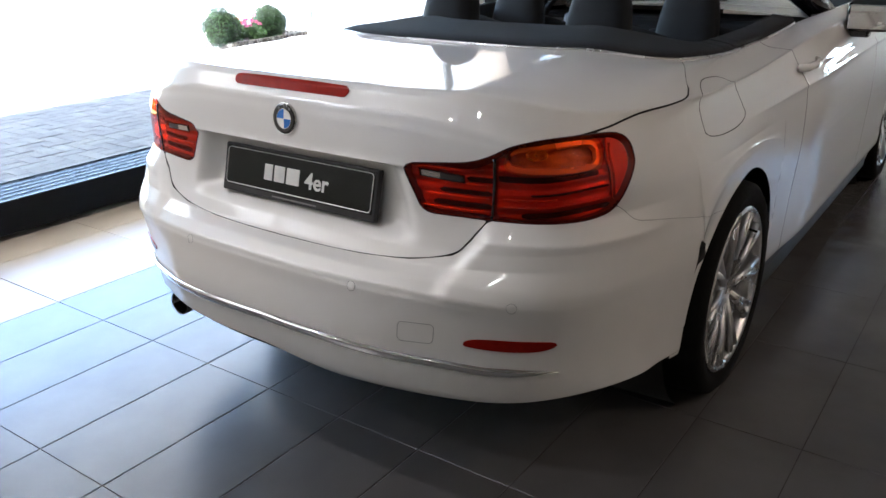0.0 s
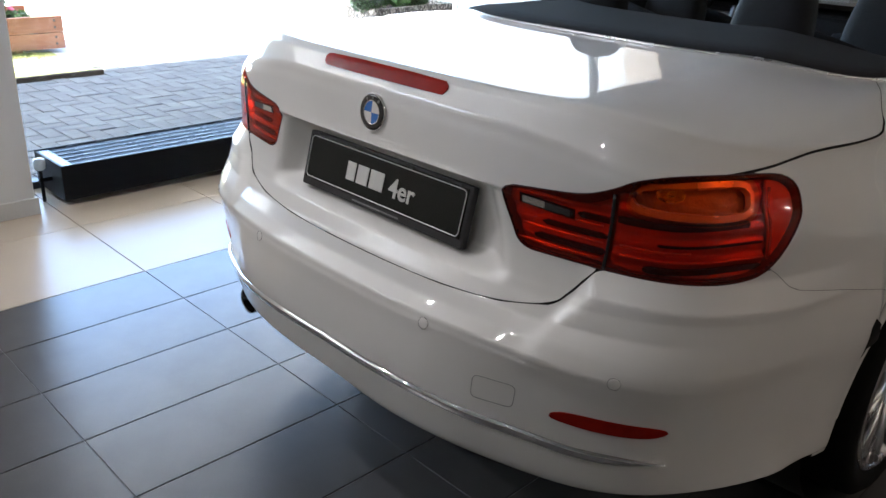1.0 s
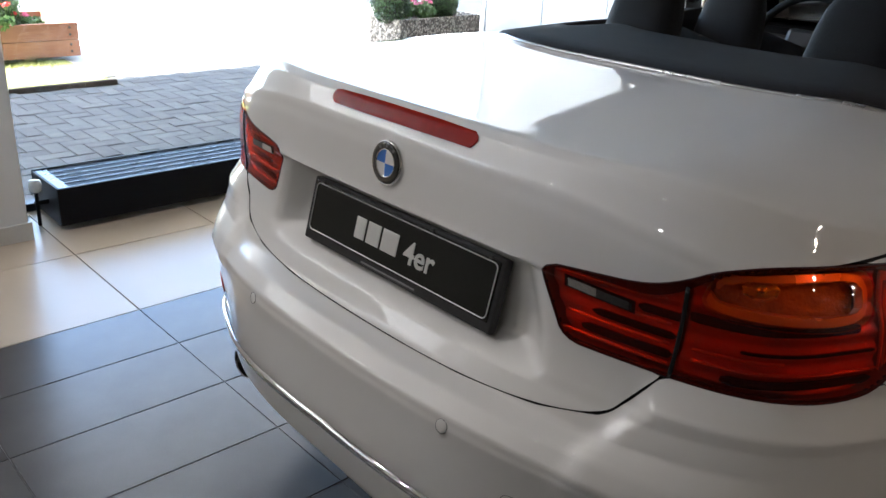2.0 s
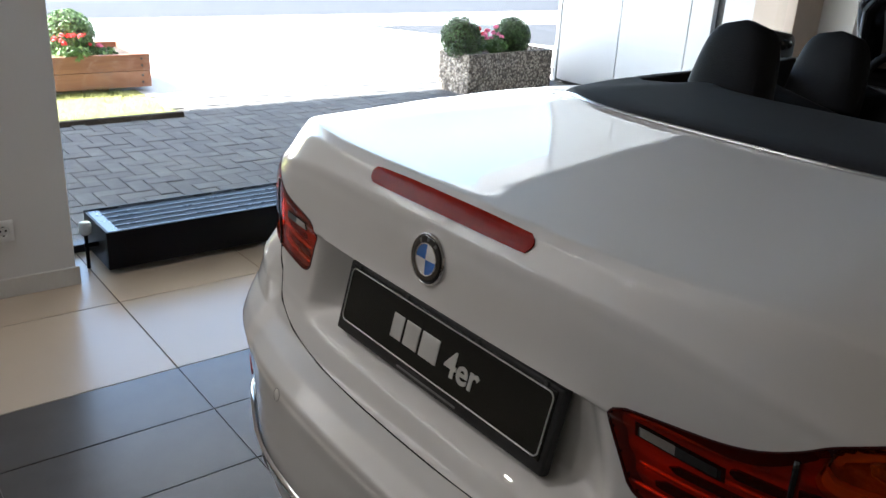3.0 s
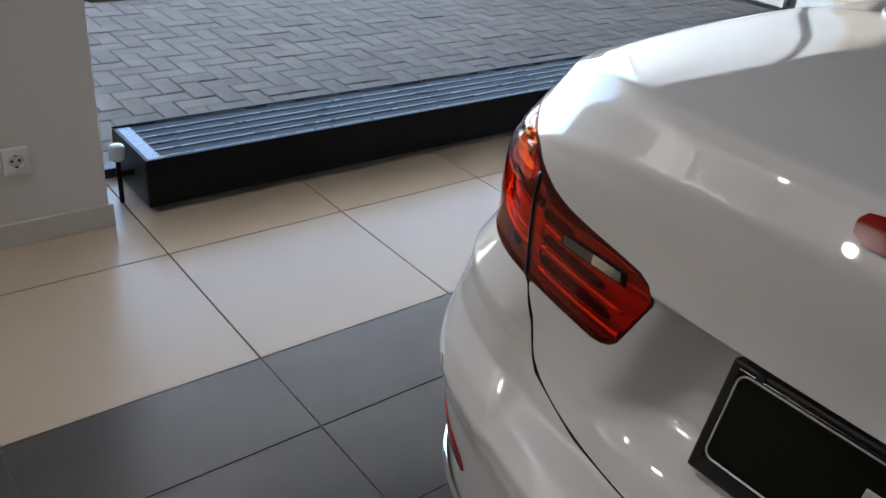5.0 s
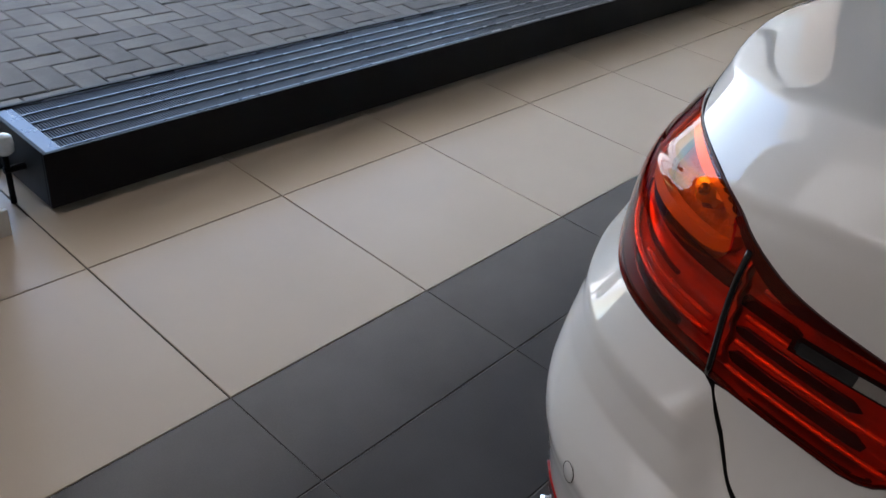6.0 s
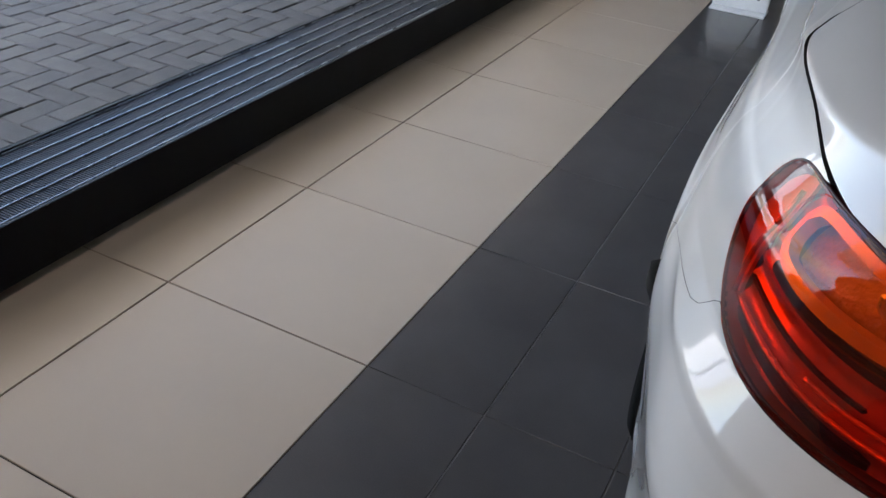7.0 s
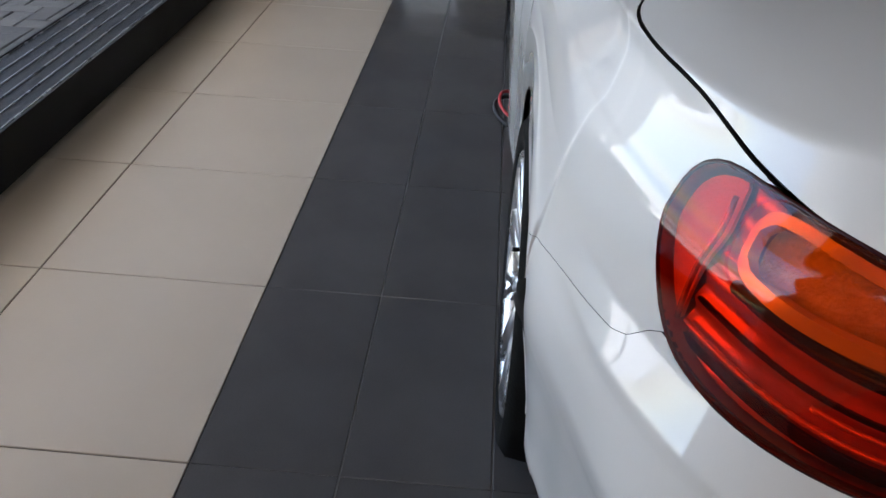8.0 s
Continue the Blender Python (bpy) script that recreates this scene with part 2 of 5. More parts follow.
def add_tube(bm, pts, r, seg=10, closed=False, flat=1.0):
    """A tube along points; r is a number or one number a point."""
    pts = [Vector(p) for p in pts]
    n = len(pts)
    rings, up = [], None
    for i, p in enumerate(pts):
        a, b = (pts[(i - 1) % n], pts[(i + 1) % n]) if closed else (pts[max(i - 1, 0)], pts[min(i + 1, n - 1)])
        d = (b - a).normalized()
        if up is None:
            up = Vector((0, 0, 1)) if abs(d.z) < 0.9 else Vector((1, 0, 0))
        s = d.cross(up).normalized()
        up = s.cross(d).normalized()
        rad = r[i] if isinstance(r, (list, tuple)) else r
        rings.append([bm.verts.new(p + s * rad * math.cos(k * 2 * math.pi / seg) + up * flat * rad * math.sin(k * 2 * math.pi / seg)) for k in range(seg)])
    for i in range(n if closed else n - 1):
        ra, rb = rings[i], rings[(i + 1) % n]
        for k in range(seg):
            bm.faces.new((ra[k], ra[(k + 1) % seg], rb[(k + 1) % seg], rb[k]))
    if not closed:
        bm.faces.new(rings[0][::-1])
        bm.faces.new(rings[-1])
    bmesh.ops.recalc_face_normals(bm, faces=bm.faces)
    return bm


def add_lathe(bm, profile, axis="X", seg=64, centre=(0, 0, 0)):
    """Turns (radius, along) pairs round an axis through centre."""
    rings = []
    c = Vector(centre)
    for r, a in profile:
        ring = []
        for k in range(seg):
            t = 2 * math.pi * k / seg
            u, w = r * math.cos(t), r * math.sin(t)
            ring.append(bm.verts.new(c + Vector({"X": (a, u, w), "Y": (u, a, w), "Z": (u, w, a)}[axis])))
        rings.append(ring)
    for ra, rb in zip(rings, rings[1:]):
        for k in range(seg):
            bm.faces.new((ra[k], ra[(k + 1) % seg], rb[(k + 1) % seg], rb[k]))
    bmesh.ops.recalc_face_normals(bm, faces=bm.faces)
    return bm


def piece_mesh(name, w, d, h, bevel):
    me = bpy.data.meshes.new(name)
    bm = box(-w / 2, w / 2, -d / 2, d / 2, -h, 0)
    top = [e for e in bm.edges if all(v.co.z > -1e-6 for v in e.verts)]
    bmesh.ops.bevel(bm, geom=top, offset=bevel, segments=1, affect="EDGES")
    bm.to_mesh(me)
    bm.free()
    return me


# ---- showroom: walls, ceiling, window ----
GLASS_X, WALL_X, ROOM_X, ROOM_Y0, ROOM_Y1, CEIL = -1.20, -0.845, 7.5, -6.0, 8.6, 3.3
structure = lambda ob, label, cat: tagged(ob, label, cat, kind="structure")

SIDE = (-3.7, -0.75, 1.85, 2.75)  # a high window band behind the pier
structure(part("wall_window_pier", box(-1.30, WALL_X, SIDE[1], -0.082, 0, CEIL, 0.004, 1), M["wall"]), "white painted pier beside the shop window", "wall")
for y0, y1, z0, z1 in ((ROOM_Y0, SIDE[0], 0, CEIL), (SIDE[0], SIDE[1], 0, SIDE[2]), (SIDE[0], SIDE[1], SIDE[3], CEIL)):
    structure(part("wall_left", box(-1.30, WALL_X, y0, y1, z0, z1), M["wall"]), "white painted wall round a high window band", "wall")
structure(part("wall_window_end", box(-1.30, WALL_X, 5.62, ROOM_Y1, 0, CEIL), M["wall"]), "white painted wall at the end of the window", "wall")
FAR = (3.5, 4.8, 1.45, 1.80)  # a small window in the far wall
for x0, x1, z0, z1 in ((-1.30, FAR[0], 0, CEIL), (FAR[1], ROOM_X + 0.2, 0, CEIL), (FAR[0], FAR[1], 0, FAR[2]), (FAR[0], FAR[1], FAR[3], CEIL)):
    structure(part("wall_far", box(x0, x1, ROOM_Y1, ROOM_Y1 + 0.2, z0, z1), M["wall"]), "white painted far wall round a small window", "wall")
structure(part("wall_rear", box(-1.30, ROOM_X + 0.2, ROOM_Y0 - 0.2, ROOM_Y0, 0, CEIL), M["grey_wall"]), "sand-coloured rear wall of the showroom", "wall")
structure(part("wall_side", box(ROOM_X, ROOM_X + 0.2, ROOM_Y0, ROOM_Y1, 0, CEIL), M["grey_wall"]), "sand-coloured side wall of the showroom", "wall")
structure(part("ceiling", box(-1.30, ROOM_X + 0.2, ROOM_Y0 - 0.2, ROOM_Y1 + 0.2, CEIL, CEIL + 0.25), M["ceiling"]), "pale painted showroom ceiling", "ceiling")
structure(part("baseboard", box(WALL_X, WALL_X + 0.012, ROOM_Y0, -0.070, 0, 0.075, 0.003), M["base"]), "pale skirting board along the pier", "baseboard")

def single_pane(y0, y1, z0, z1):
    bm = bmesh.new()
    bm.faces.new([bm.verts.new((0, y, z)) for y, z in ((y0, z0), (y1, z0), (y1, z1), (y0, z1))])
    return bm


window = empty("window_1", (GLASS_X, 2.7, 0), "tall frameless-looking shop window with a dark sill profile", "window", kind="structure")
HEAD = 2.20
structure(part("wall_over_window", box(-1.30, -1.12, -0.082, 5.25, HEAD, CEIL), M["wall"]), "white painted wall above the shop window", "wall")
structure(part("column", box(-1.48, -1.12, 5.25, 5.62, 0, CEIL, 0.004, 1), M["beige_wall"]), "sand-coloured painted column at the end of the window", "column")
Y0, Y1 = -0.082 - 2.7, 5.25 - 2.7
part("window_frame", box(-0.03, 0.03, Y0, Y1, 0.0, 0.035, 0.003), M["frame"], window, "dark sill profile")
part("window_frame", box(-0.03, 0.03, Y0, Y1, HEAD - 0.05, HEAD, 0.003), M["frame"], window, "dark head profile")
pane = part("pane", single_pane(Y0, Y1, 0.035, HEAD - 0.05), M["glass"], window, "clear glass pane")
pane.visible_shadow = False
far_window = empty("window_3", (FAR[0], ROOM_Y1 + 0.1, 0), "small window with dark uprights in the far wall", "window", kind="structure")
for k in range(3):
    x = (FAR[1] - FAR[0] - 0.08) * k / 2
    part("window_frame", box(x, x + 0.08, -0.04, 0.04, FAR[2], FAR[3], 0.004), M["frame"], far_window)
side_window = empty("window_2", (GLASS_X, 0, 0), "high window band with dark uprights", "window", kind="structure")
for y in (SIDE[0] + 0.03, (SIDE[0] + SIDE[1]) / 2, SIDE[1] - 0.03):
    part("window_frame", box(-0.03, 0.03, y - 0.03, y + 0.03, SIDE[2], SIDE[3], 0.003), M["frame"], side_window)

# ---- ground outside ----
structure(part("ground", box(-160, 160, -160, 160, -0.30, -0.075), M["concrete"]), "pale sunlit concrete yard reaching to the street", "ground")
structure(part("road", box(-12.2, -9.65, -80, 80, -0.075, -0.004), M["asphalt"]), "grey asphalt street beyond the yard", "road")
structure(part("sub_floor", box(0.001, 1.8, ROOM_Y0, ROOM_Y1, -0.06, -0.003), M["pale_grout"]), "grey grout bed under the dark tiles", "floor")
structure(part("sub_floor", box(1.8, ROOM_X + 0.2, ROOM_Y0, ROOM_Y1, -0.06, -0.003), M["grout"]), "dark grout bed under the floor tiles", "floor")
structure(part("sub_floor", box(-1.25, 0.001, ROOM_Y0, ROOM_Y1, -0.06, -0.004), M["grout"]), "dark grout bed under the floor tiles", "floor")
structure(part("roof_canopy", box(-5.75, -1.30, -14, 14, 3.80, 4.20, 0.01, 1), M["soffit"]), "wide roof overhang above the paved strip", "canopy")
structure(part("pavement_bed", box(-4.3, -1.25, -8, 5.4, -0.075, -0.008), M["sand"]), "sand bed under the paving", "pavement")
structure(part("yard_slab", box(-9.65, -4.3, -60, 60, -0.075, -0.002), M["concrete"]), "pale sunlit concrete yard", "ground")
bm = box(-.009, .009, 0, 6.6, -.012, .001)
bm.transform(Matrix.Translation((-5.20, .98, -.002)) @ Matrix.Rotation(radians(21.5), 4, "Z"))
structure(part("yard_joint", bm, M["sand"]), "dark filled joint across the concrete yard", "joint")
structure(part("yard_far", box(-60, -12.2, -60, 60, -0.075, -0.002), M["concrete"]), "pale pavement on the far side of the street", "ground")

bm = bmesh.new()
apron = [(-8.2, 5.9), (-7.4, 12.6), (-4.6, 9.6), (-5.3, 7.6), (-6.7, 6.6)]
top = bm.faces.new([bm.verts.new((x, y, .002)) for x, y in apron])
low = bmesh.ops.extrude_face_region(bm, geom=[top])
bmesh.ops.translate(bm, vec=(0, 0, -.05), verts=[v for v in low["geom"] if isinstance(v, bmesh.types.BMVert)])
bmesh.ops.recalc_face_normals(bm, faces=bm.faces)
structure(part("asphalt_apron", bm, M["asphalt"]), "grey asphalt patch in the concrete yard", "road")

# ---- wing of white panels outside ----
wing = empty("panel_wall", (-2.4, 5.3, 0), "white metal wall panels with narrow vertical seams", "wall", kind="structure")
for k in range(4):
    x0 = -3.61 + 0.755 * k
    x1 = min(x0 + 0.749, -1.484)
    if k == 2:
        x1 = -1.88
    if k == 3:
        x0 = -1.78
    part("panel", box(x0 + 2.4, x1 + 2.4, 0, 0.06, 0.03, 3.78, 0.004, 1), M["panel"], wing)
part("panel_frame", box(-3.66 + 2.4, -3.612 + 2.4, -0.01, 0.3, 0, 3.78, 0.003, 1), M["panel"], wing, "pale edge profile")
part("backing", box(-3.60 + 2.4, 0.9, 0.065, 0.3, 0, 3.78), M["frame"], wing, "dark backing behind the seams")

# ---- car skin ----
CAR_X = 1.483
AXLE_R, AXLE_F, ARCH = 0.80, 3.61, 0.378
# rows of the skin from the lower edge up and over the deck: centre height and place, side width and height, squareness, corner start
CZ = [.300, .306, .335, .40, .47, .55, .604, .627, .641, .68, .75, .84, .90, .977, 1.014, 1.0265, 1.0262, 1.0285, 1.0325, 1.036]
CY = [-.13, -.20, -.236, -.254, -.258, -.250, -.243, -.212, -.168, -.142, -.120, -.120, -.120, -.112, -.090, -.071, .04, .22, .42, .58]
SW = [.85, .885, .895, .898, .902, .905, .908, .910, .912, .912, .910, .905, .893, .872, .848, .832, .79, .76, .73, .71]
SZ = [.27, .275, .30, .35, .42, .50, .56, .60, .65, .69, .76, .82, .87, .905, .944, .974, .983, .988, .990, .986]
NE = [2.5, 2.6, 2.7, 2.7, 2.7, 2.9, 3.0, 3.1, 3.3, 3.5, 3.7, 3.8, 3.9, 4.0, 4.0, 4.0, 3.9, 3.8, 3.7, 3.7]
YC = [.42, .42, .42, .42, .42, .42, .42, .42, .42, .42, .42, .42, .42, .42, .45, .5, .6, .8, 1.0, 1.15]
PER = 16
CREASES = ((5.9, 9.0), (12.85, 15.6))


def smooth(x, a, b):
    t = np.clip((x - a) / (b - a), 0, 1)
    return t * t * (3 - 2 * t)


def spline(vals, v):
    """Catmull-Rom through evenly spaced values."""
    a = np.array(vals, float)
    v = np.clip(v, 0, len(a) - 1 - 1e-9)
    i = v.astype(int)
    f = v - i
    p = np.concatenate([[2 * a[0] - a[1]], a, [2 * a[-1] - a[-2]]])
    p0, p1, p2, p3 = p[i], p[i + 1], p[i + 2], p[i + 3]
    soft = p1 + .5 * f * (p2 - p0 + f * (2 * p0 - 5 * p1 + 4 * p2 - p3 + f * (3 * (p1 - p2) + p3 - p0)))
    # between CREASES the rows meet at edges with a small radius
    hard = sum(np.interp(v + d, np.arange(len(a)), a) for d in (-.12, -.06, 0, .06, .12)) / 5
    w = sum(smooth(v, lo - .4, lo) * (1 - smooth(v, hi, hi + .4)) for lo, hi in CREASES)
    return soft + (hard - soft) * w


def superellipse(phi, n):
    s, c = np.sin(phi), np.cos(phi)
    lo, hi = np.full(np.broadcast(phi, n).shape, .5), np.full(np.broadcast(phi, n).shape, 1.6)
    for _ in range(40):
        mid = (lo + hi) / 2
        inside = (mid * s) ** n + (mid * c) ** 2 < 1
        lo, hi = np.where(inside, mid, lo), np.where(inside, hi, mid)
    return lo * s, lo * c


def skin():
    """The half shell x >= 0 as grids X, Y, Z, with the way A along the outline and the row number V."""
    v = np.linspace(0, len(CZ) - 1, (len(CZ) - 1) * PER + 1)[:, None]
    cz, cy, sw, sz, ne, yc = (spline(a, v) for a in (CZ, CY, SW, SZ, NE, YC))
    phi = np.linspace(0, math.pi / 2, 110)
    arch = [-ARCH * math.cos(t) for t in np.linspace(0, math.pi, 41)]
    side = np.array(sorted([AXLE_R + a for a in arch] + list(np.linspace(1.195, 3.2, 50)) + [AXLE_F + a for a in arch] + list(np.linspace(4.01, 4.38, 16))))
    qx, qy = superellipse(phi[None, :], ne)
    X, Y = sw * qx, yc - (yc - cy) * qy
    Z = cz + (sz - cz) * smooth(qx, .35 + .23 * smooth(v, 13, 15.5), 1.0)
    ys = side[None, :] + np.maximum(yc - .42, 0) * (1 - smooth(side[None, :], .42, 2.6))
    fr = np.clip((ys - 3.5) / .92, 0, .999)
    sill = .085 * (1 - smooth(sz, .27, .62)) * smooth(ys, 1.0, 1.2)
    low = sz - sill
    base = low[0:1]
    for ax in (AXLE_R, AXLE_F):
        d = np.abs(ys - ax)
        zb = np.maximum(.335 + np.sqrt(np.clip(ARCH ** 2 - d ** 2, 0, None)), base)
        low = np.where((d < ARCH - 1e-6) & (low < .80), zb + (.80 - zb) * (low - base) / (.80 - base), low)
    zs = low + .03 * smooth(ys, .6, 2.2) * smooth(sz, .75, .98)
    xs = np.where(low < .80, np.interp(low, sz[:, 0], sw[:, 0]), sw) * (1 - fr ** 2.6) ** (1 / 2.2)
    X, Y, Z = np.concatenate([X, xs], 1), np.concatenate([Y, ys], 1), np.concatenate([Z, zs], 1)
    vv = np.broadcast_to(v, X.shape)
    # the corners: drawn in behind the lamps, full under them and at the ends of the lid
    dx = -.046 * (1 - smooth(Y, .08, .85)) * smooth(X, .64, .84) * smooth(vv, 5.5, 9)
    dz = -.012 * (1 - smooth(Y, .10, .70)) * smooth(X, .45, .72) * smooth(vv, 10, 13) * (1 - .6 * smooth(vv, 14, 15.5))
    near = np.exp(-((Y + .02) ** 2 + (X - .70) ** 2) / .19 ** 2)
    out = .040 * near * smooth(vv, 3.2, 6.4) * np.clip((10.6 - vv) / 4.0, 0, 1)
    out = out + .020 * np.exp(-((Y - .04) ** 2 + (X - .74) ** 2) / .14 ** 2) * smooth(vv, 9.5, 11.5) * (1 - smooth(vv, 13, 15))
    D = np.stack([dx + .75 * out * smooth(X, .3, .6), -.66 * out, dz])
    for _ in range(110):
        E = np.pad(D, ((0, 0), (0, 0), (1, 1)), mode="edge")
        D = (E[:, :, :-2] + 2 * D + E[:, :, 2:]) / 4
        for _ in range(4):
            E = np.pad(D, ((0, 0), (1, 1), (0, 0)), mode="edge")
            D = (E[:, :-2] + 2 * D + E[:, 2:]) / 4
    D[:2, :, 0] = 0
    X, Y, Z = X + D[0], Y + D[1], Z + D[2]
    # the bumper's lower corners tuck in before the wheels
    X = X - np.where(vv < 9, .038, 0) * (1 - smooth(vv, 3.0, 8.5)) * smooth(X, .55, .86) * (1 - smooth(Y, .40, .75))
    # the corner runs into the flank without a kink
    w = smooth(vv, 10.5, 12)
    for i in np.nonzero(w[:, 0] > 0)[0]:
        way = np.concatenate([[0], np.cumsum(np.hypot(np.diff(X[i]), np.diff(Y[i])))])
        near = w[i] * smooth(way, way[109] - .34, way[109] - .12) * (1 - smooth(way, way[109] + .2, way[109] + .6))
        for F in (X, Y, Z):
            mean = sum(np.interp(way + d, way, F[i]) * k for d, k in ((-.14, 1), (-.07, 2), (0, 3), (.07, 2), (.14, 1))) / 9
            F[i] += near * (mean - F[i])
    # the deck is one even sheet behind its edge
    w = smooth(vv, 15.5, 16.3) * (1 - smooth(vv, 18.4, 18.9))
    for _ in range(260):
        for F in (X, Y, Z):
            F[1:-1] += w[1:-1] * ((F[:-2] + F[2:]) / 4 - F[1:-1] / 2)
    k0 = 10 * PER
    arc = np.concatenate([[0], np.cumsum(np.hypot(np.diff(X[k0]), np.diff(Y[k0])))])
    return X, Y, Z, np.broadcast_to(arc[None, :], X.shape), np.broadcast_to(v, X.shape)


def shape_rear(X, Y, Z, A, V):
    """Pressed forms: the recess round the plate, the overhang above it, the lid's edge and the line along the flanks."""
    over = (V - 11.27) * .06  # height over the sharp overhang from lamp to lamp
    side = .272 + .30 * np.clip(.85 - Z, 0, .2)
    across = 1 - smooth(A, side, side + .085)
    floor_in = smooth(Z, .672, .712)
    roof_in = np.clip(-over / .008, 0, 1)
    Y = Y + .044 * floor_in * roof_in * across * (V < 12.2)
    brow = np.exp(-np.clip(over, 0, 1) / .028) * np.clip((over + .008) / .008, 0, 1)
    Y = Y - .011 * brow * (1 - smooth(A, .30, .44)) * (V < 13)
    # the bumper's shoulder stands proud of the band round the lid and under the lamps
    P = np.stack([X, Y, Z], -1)
    N = np.cross(np.gradient(P, axis=1), np.gradient(P, axis=0))
    N /= np.maximum(np.linalg.norm(N, axis=-1, keepdims=True), 1e-9)
    edge_a = .540 - .65 * np.clip(.70 - Z, 0, .07)
    # under the lamps it slopes out to an edge, from which the corner drops almost upright
    proud = .021 * np.clip((A - edge_a) / .032, 0, 1) * (1 - smooth(A, .90, 1.15)) * np.clip((.757 - Z) / .053, 0, 1) * np.clip(.45 + .55 * (Z - .60) / .10, 0, 1) * smooth(Z, .53, .60) * (V < 12)
    P = P + N * proud[..., None]
    X, Y, Z = P[..., 0], P[..., 1], P[..., 2]
    line = .862 + .012 * smooth(Y, .4, 2.6)
    X = X + .008 * np.exp(-np.abs(Z - line) / .016) * smooth(Y, .75, 1.2) * (1 - smooth(Y, 2.9, 3.6)) * (V < 15) * smooth(V, 9, 10)
    return X, Y, Z


# fullness of the corners and flanks in millimetres: a net of soft bumps, rows up the body, columns round the corner and forwards
FULL = [
    [-14, 6, 11, -6, -20, -17, -9, -4, -2, -2, -4, -6],
    [-13, 2, 1, -18, -18, -10, -9, -10, -11, -11, -10, -9],
    [-7, 2, -5, -24, -13, -6, -13, -18, -20, -19, -16, -12],
    [1, 8, 3, -16, -16, -15, -21, -26, -29, -26, -20, -14],
    [4, 4, -3, -21, -28, -28, -30, -33, -35, -30, -23, -15],
    [4, -1, -8, -21, -28, -31, -32, -34, -35, -31, -23, -15],
    [4, 5, 5, -2, -12, -22, -29, -32, -33, -29, -22, -15],
    [4, 16, 26, 25, 10, -9, -22, -29, -29, -26, -21, -15],
]


def soft_net(x, lo, hi, n):
    """Cubic B-spline weights of n even knots between lo and hi."""
    h = (hi - lo) / (n + 1)
    u = np.abs((x[..., None] - (lo + h * (np.arange(n) + 1))) / h)
    return np.where(u < 1, (4 - 6 * u ** 2 + 3 * u ** 3) / 6, np.where(u < 2, (2 - u) ** 3 / 6, 0))


def fill_out(X, Y, Z, A, V):
    """Draws the corners and flanks in or out along softened normals."""
    P = np.stack([X, Y, Z], -1)
    N = np.cross(np.gradient(P, axis=1), np.gradient(P, axis=0))
    N /= np.maximum(np.linalg.norm(N, axis=-1, keepdims=True), 1e-9)
    for _ in range(120):
        E = np.pad(N, ((1, 1), (0, 0), (0, 0)), mode="edge")
        N = (E[:-2] + 2 * N + E[2:]) / 4
    for _ in range(12):
        E = np.pad(N, ((0, 0), (1, 1), (0, 0)), mode="edge")
        N = (E[:, :-2] + 2 * N + E[:, 2:]) / 4
    N /= np.linalg.norm(N, axis=-1, keepdims=True)
    full = np.array(FULL)
    V = V + (np.maximum(V, 8.5) - V) * smooth(A, 1.02, 1.25)  # one amount over the arches
    amount = np.einsum("ijv,vk,ijk->ij", soft_net(V, 1.0, 19.5, full.shape[0]), full, soft_net(A, .40, 2.35, full.shape[1])) / 1000
    P = P + N * amount[..., None]
    return P[..., 0], P[..., 1], P[..., 2]


SX, SY, SZg, SA, SV = skin()
SX, SY, SZg = fill_out(*shape_rear(SX, SY, SZg, SA, SV), SA, SV)
# the flank stands out at the rear edge of the arches
SX = SX + .019 * np.exp(-((SY - .47) / np.where(SY < .47, .15, .17)) ** 2) * (1 - smooth(SZg, .52, .90)) * smooth(SX, .5, .7)
# both halves as one sheet, from the left front round the rear to the right front
GX = np.concatenate([-SX[:, :0:-1], SX], 1)
GY, GZ, GV, GA = (np.concatenate([a[:, :0:-1], a], 1) for a in (SY, SZg, SV, SA))
GS = np.concatenate([-SA[:, :0:-1], SA], 1)
GP = np.stack([GX, GY, GZ], -1)
du, dv = np.gradient(GP, axis=1), np.gradient(GP, axis=0)
GN = np.cross(du, dv)
GN /= np.maximum(np.linalg.norm(GN, axis=-1, keepdims=True), 1e-9)


def poly_dist(px, py, poly):
    """Signed distance to a closed polygon, positive inside."""
    d = np.full(px.shape, 1e9)
    inside = np.zeros(px.shape, bool)
    n = len(poly)
    for i in range(n):
        (ax, ay), (bx, by) = poly[i], poly[(i + 1) % n]
        ex, ey = bx - ax, by - ay
        t = np.clip(((px - ax) * ex + (py - ay) * ey) / (ex * ex + ey * ey + 1e-12), 0, 1)
        d = np.minimum(d, np.hypot(px - ax - t * ex, py - ay - t * ey))
        if ay != by:
            inside ^= ((ay > py) != (by > py)) & (px < (bx - ax) * (py - ay) / (by - ay) + ax)
    return np.where(inside, d, -d)


def rounded(poly, times=3):
    """Corner cutting, to round a polygon."""
    for _ in range(times):
        out = []
        for (ax, ay), (bx, by) in zip(poly, poly[1:] + poly[:1]):
            out += [(ax * .75 + bx * .25, ay * .75 + by * .25), (ax * .25 + bx * .75, ay * .25 + by * .75)]
        poly = out
    return poly


def rrect(x0, x1, y0, y1, r):
    """A rectangle with rounded corners."""
    out = []
    for cx, cy, t0 in ((x1 - r, y1 - r, 0), (x0 + r, y1 - r, 90), (x0 + r, y0 + r, 180), (x1 - r, y0 + r, 270)):
        out += [(cx + r * math.cos(radians(t0 + k * 15)), cy + r * math.sin(radians(t0 + k * 15))) for k in range(7)]
    return out


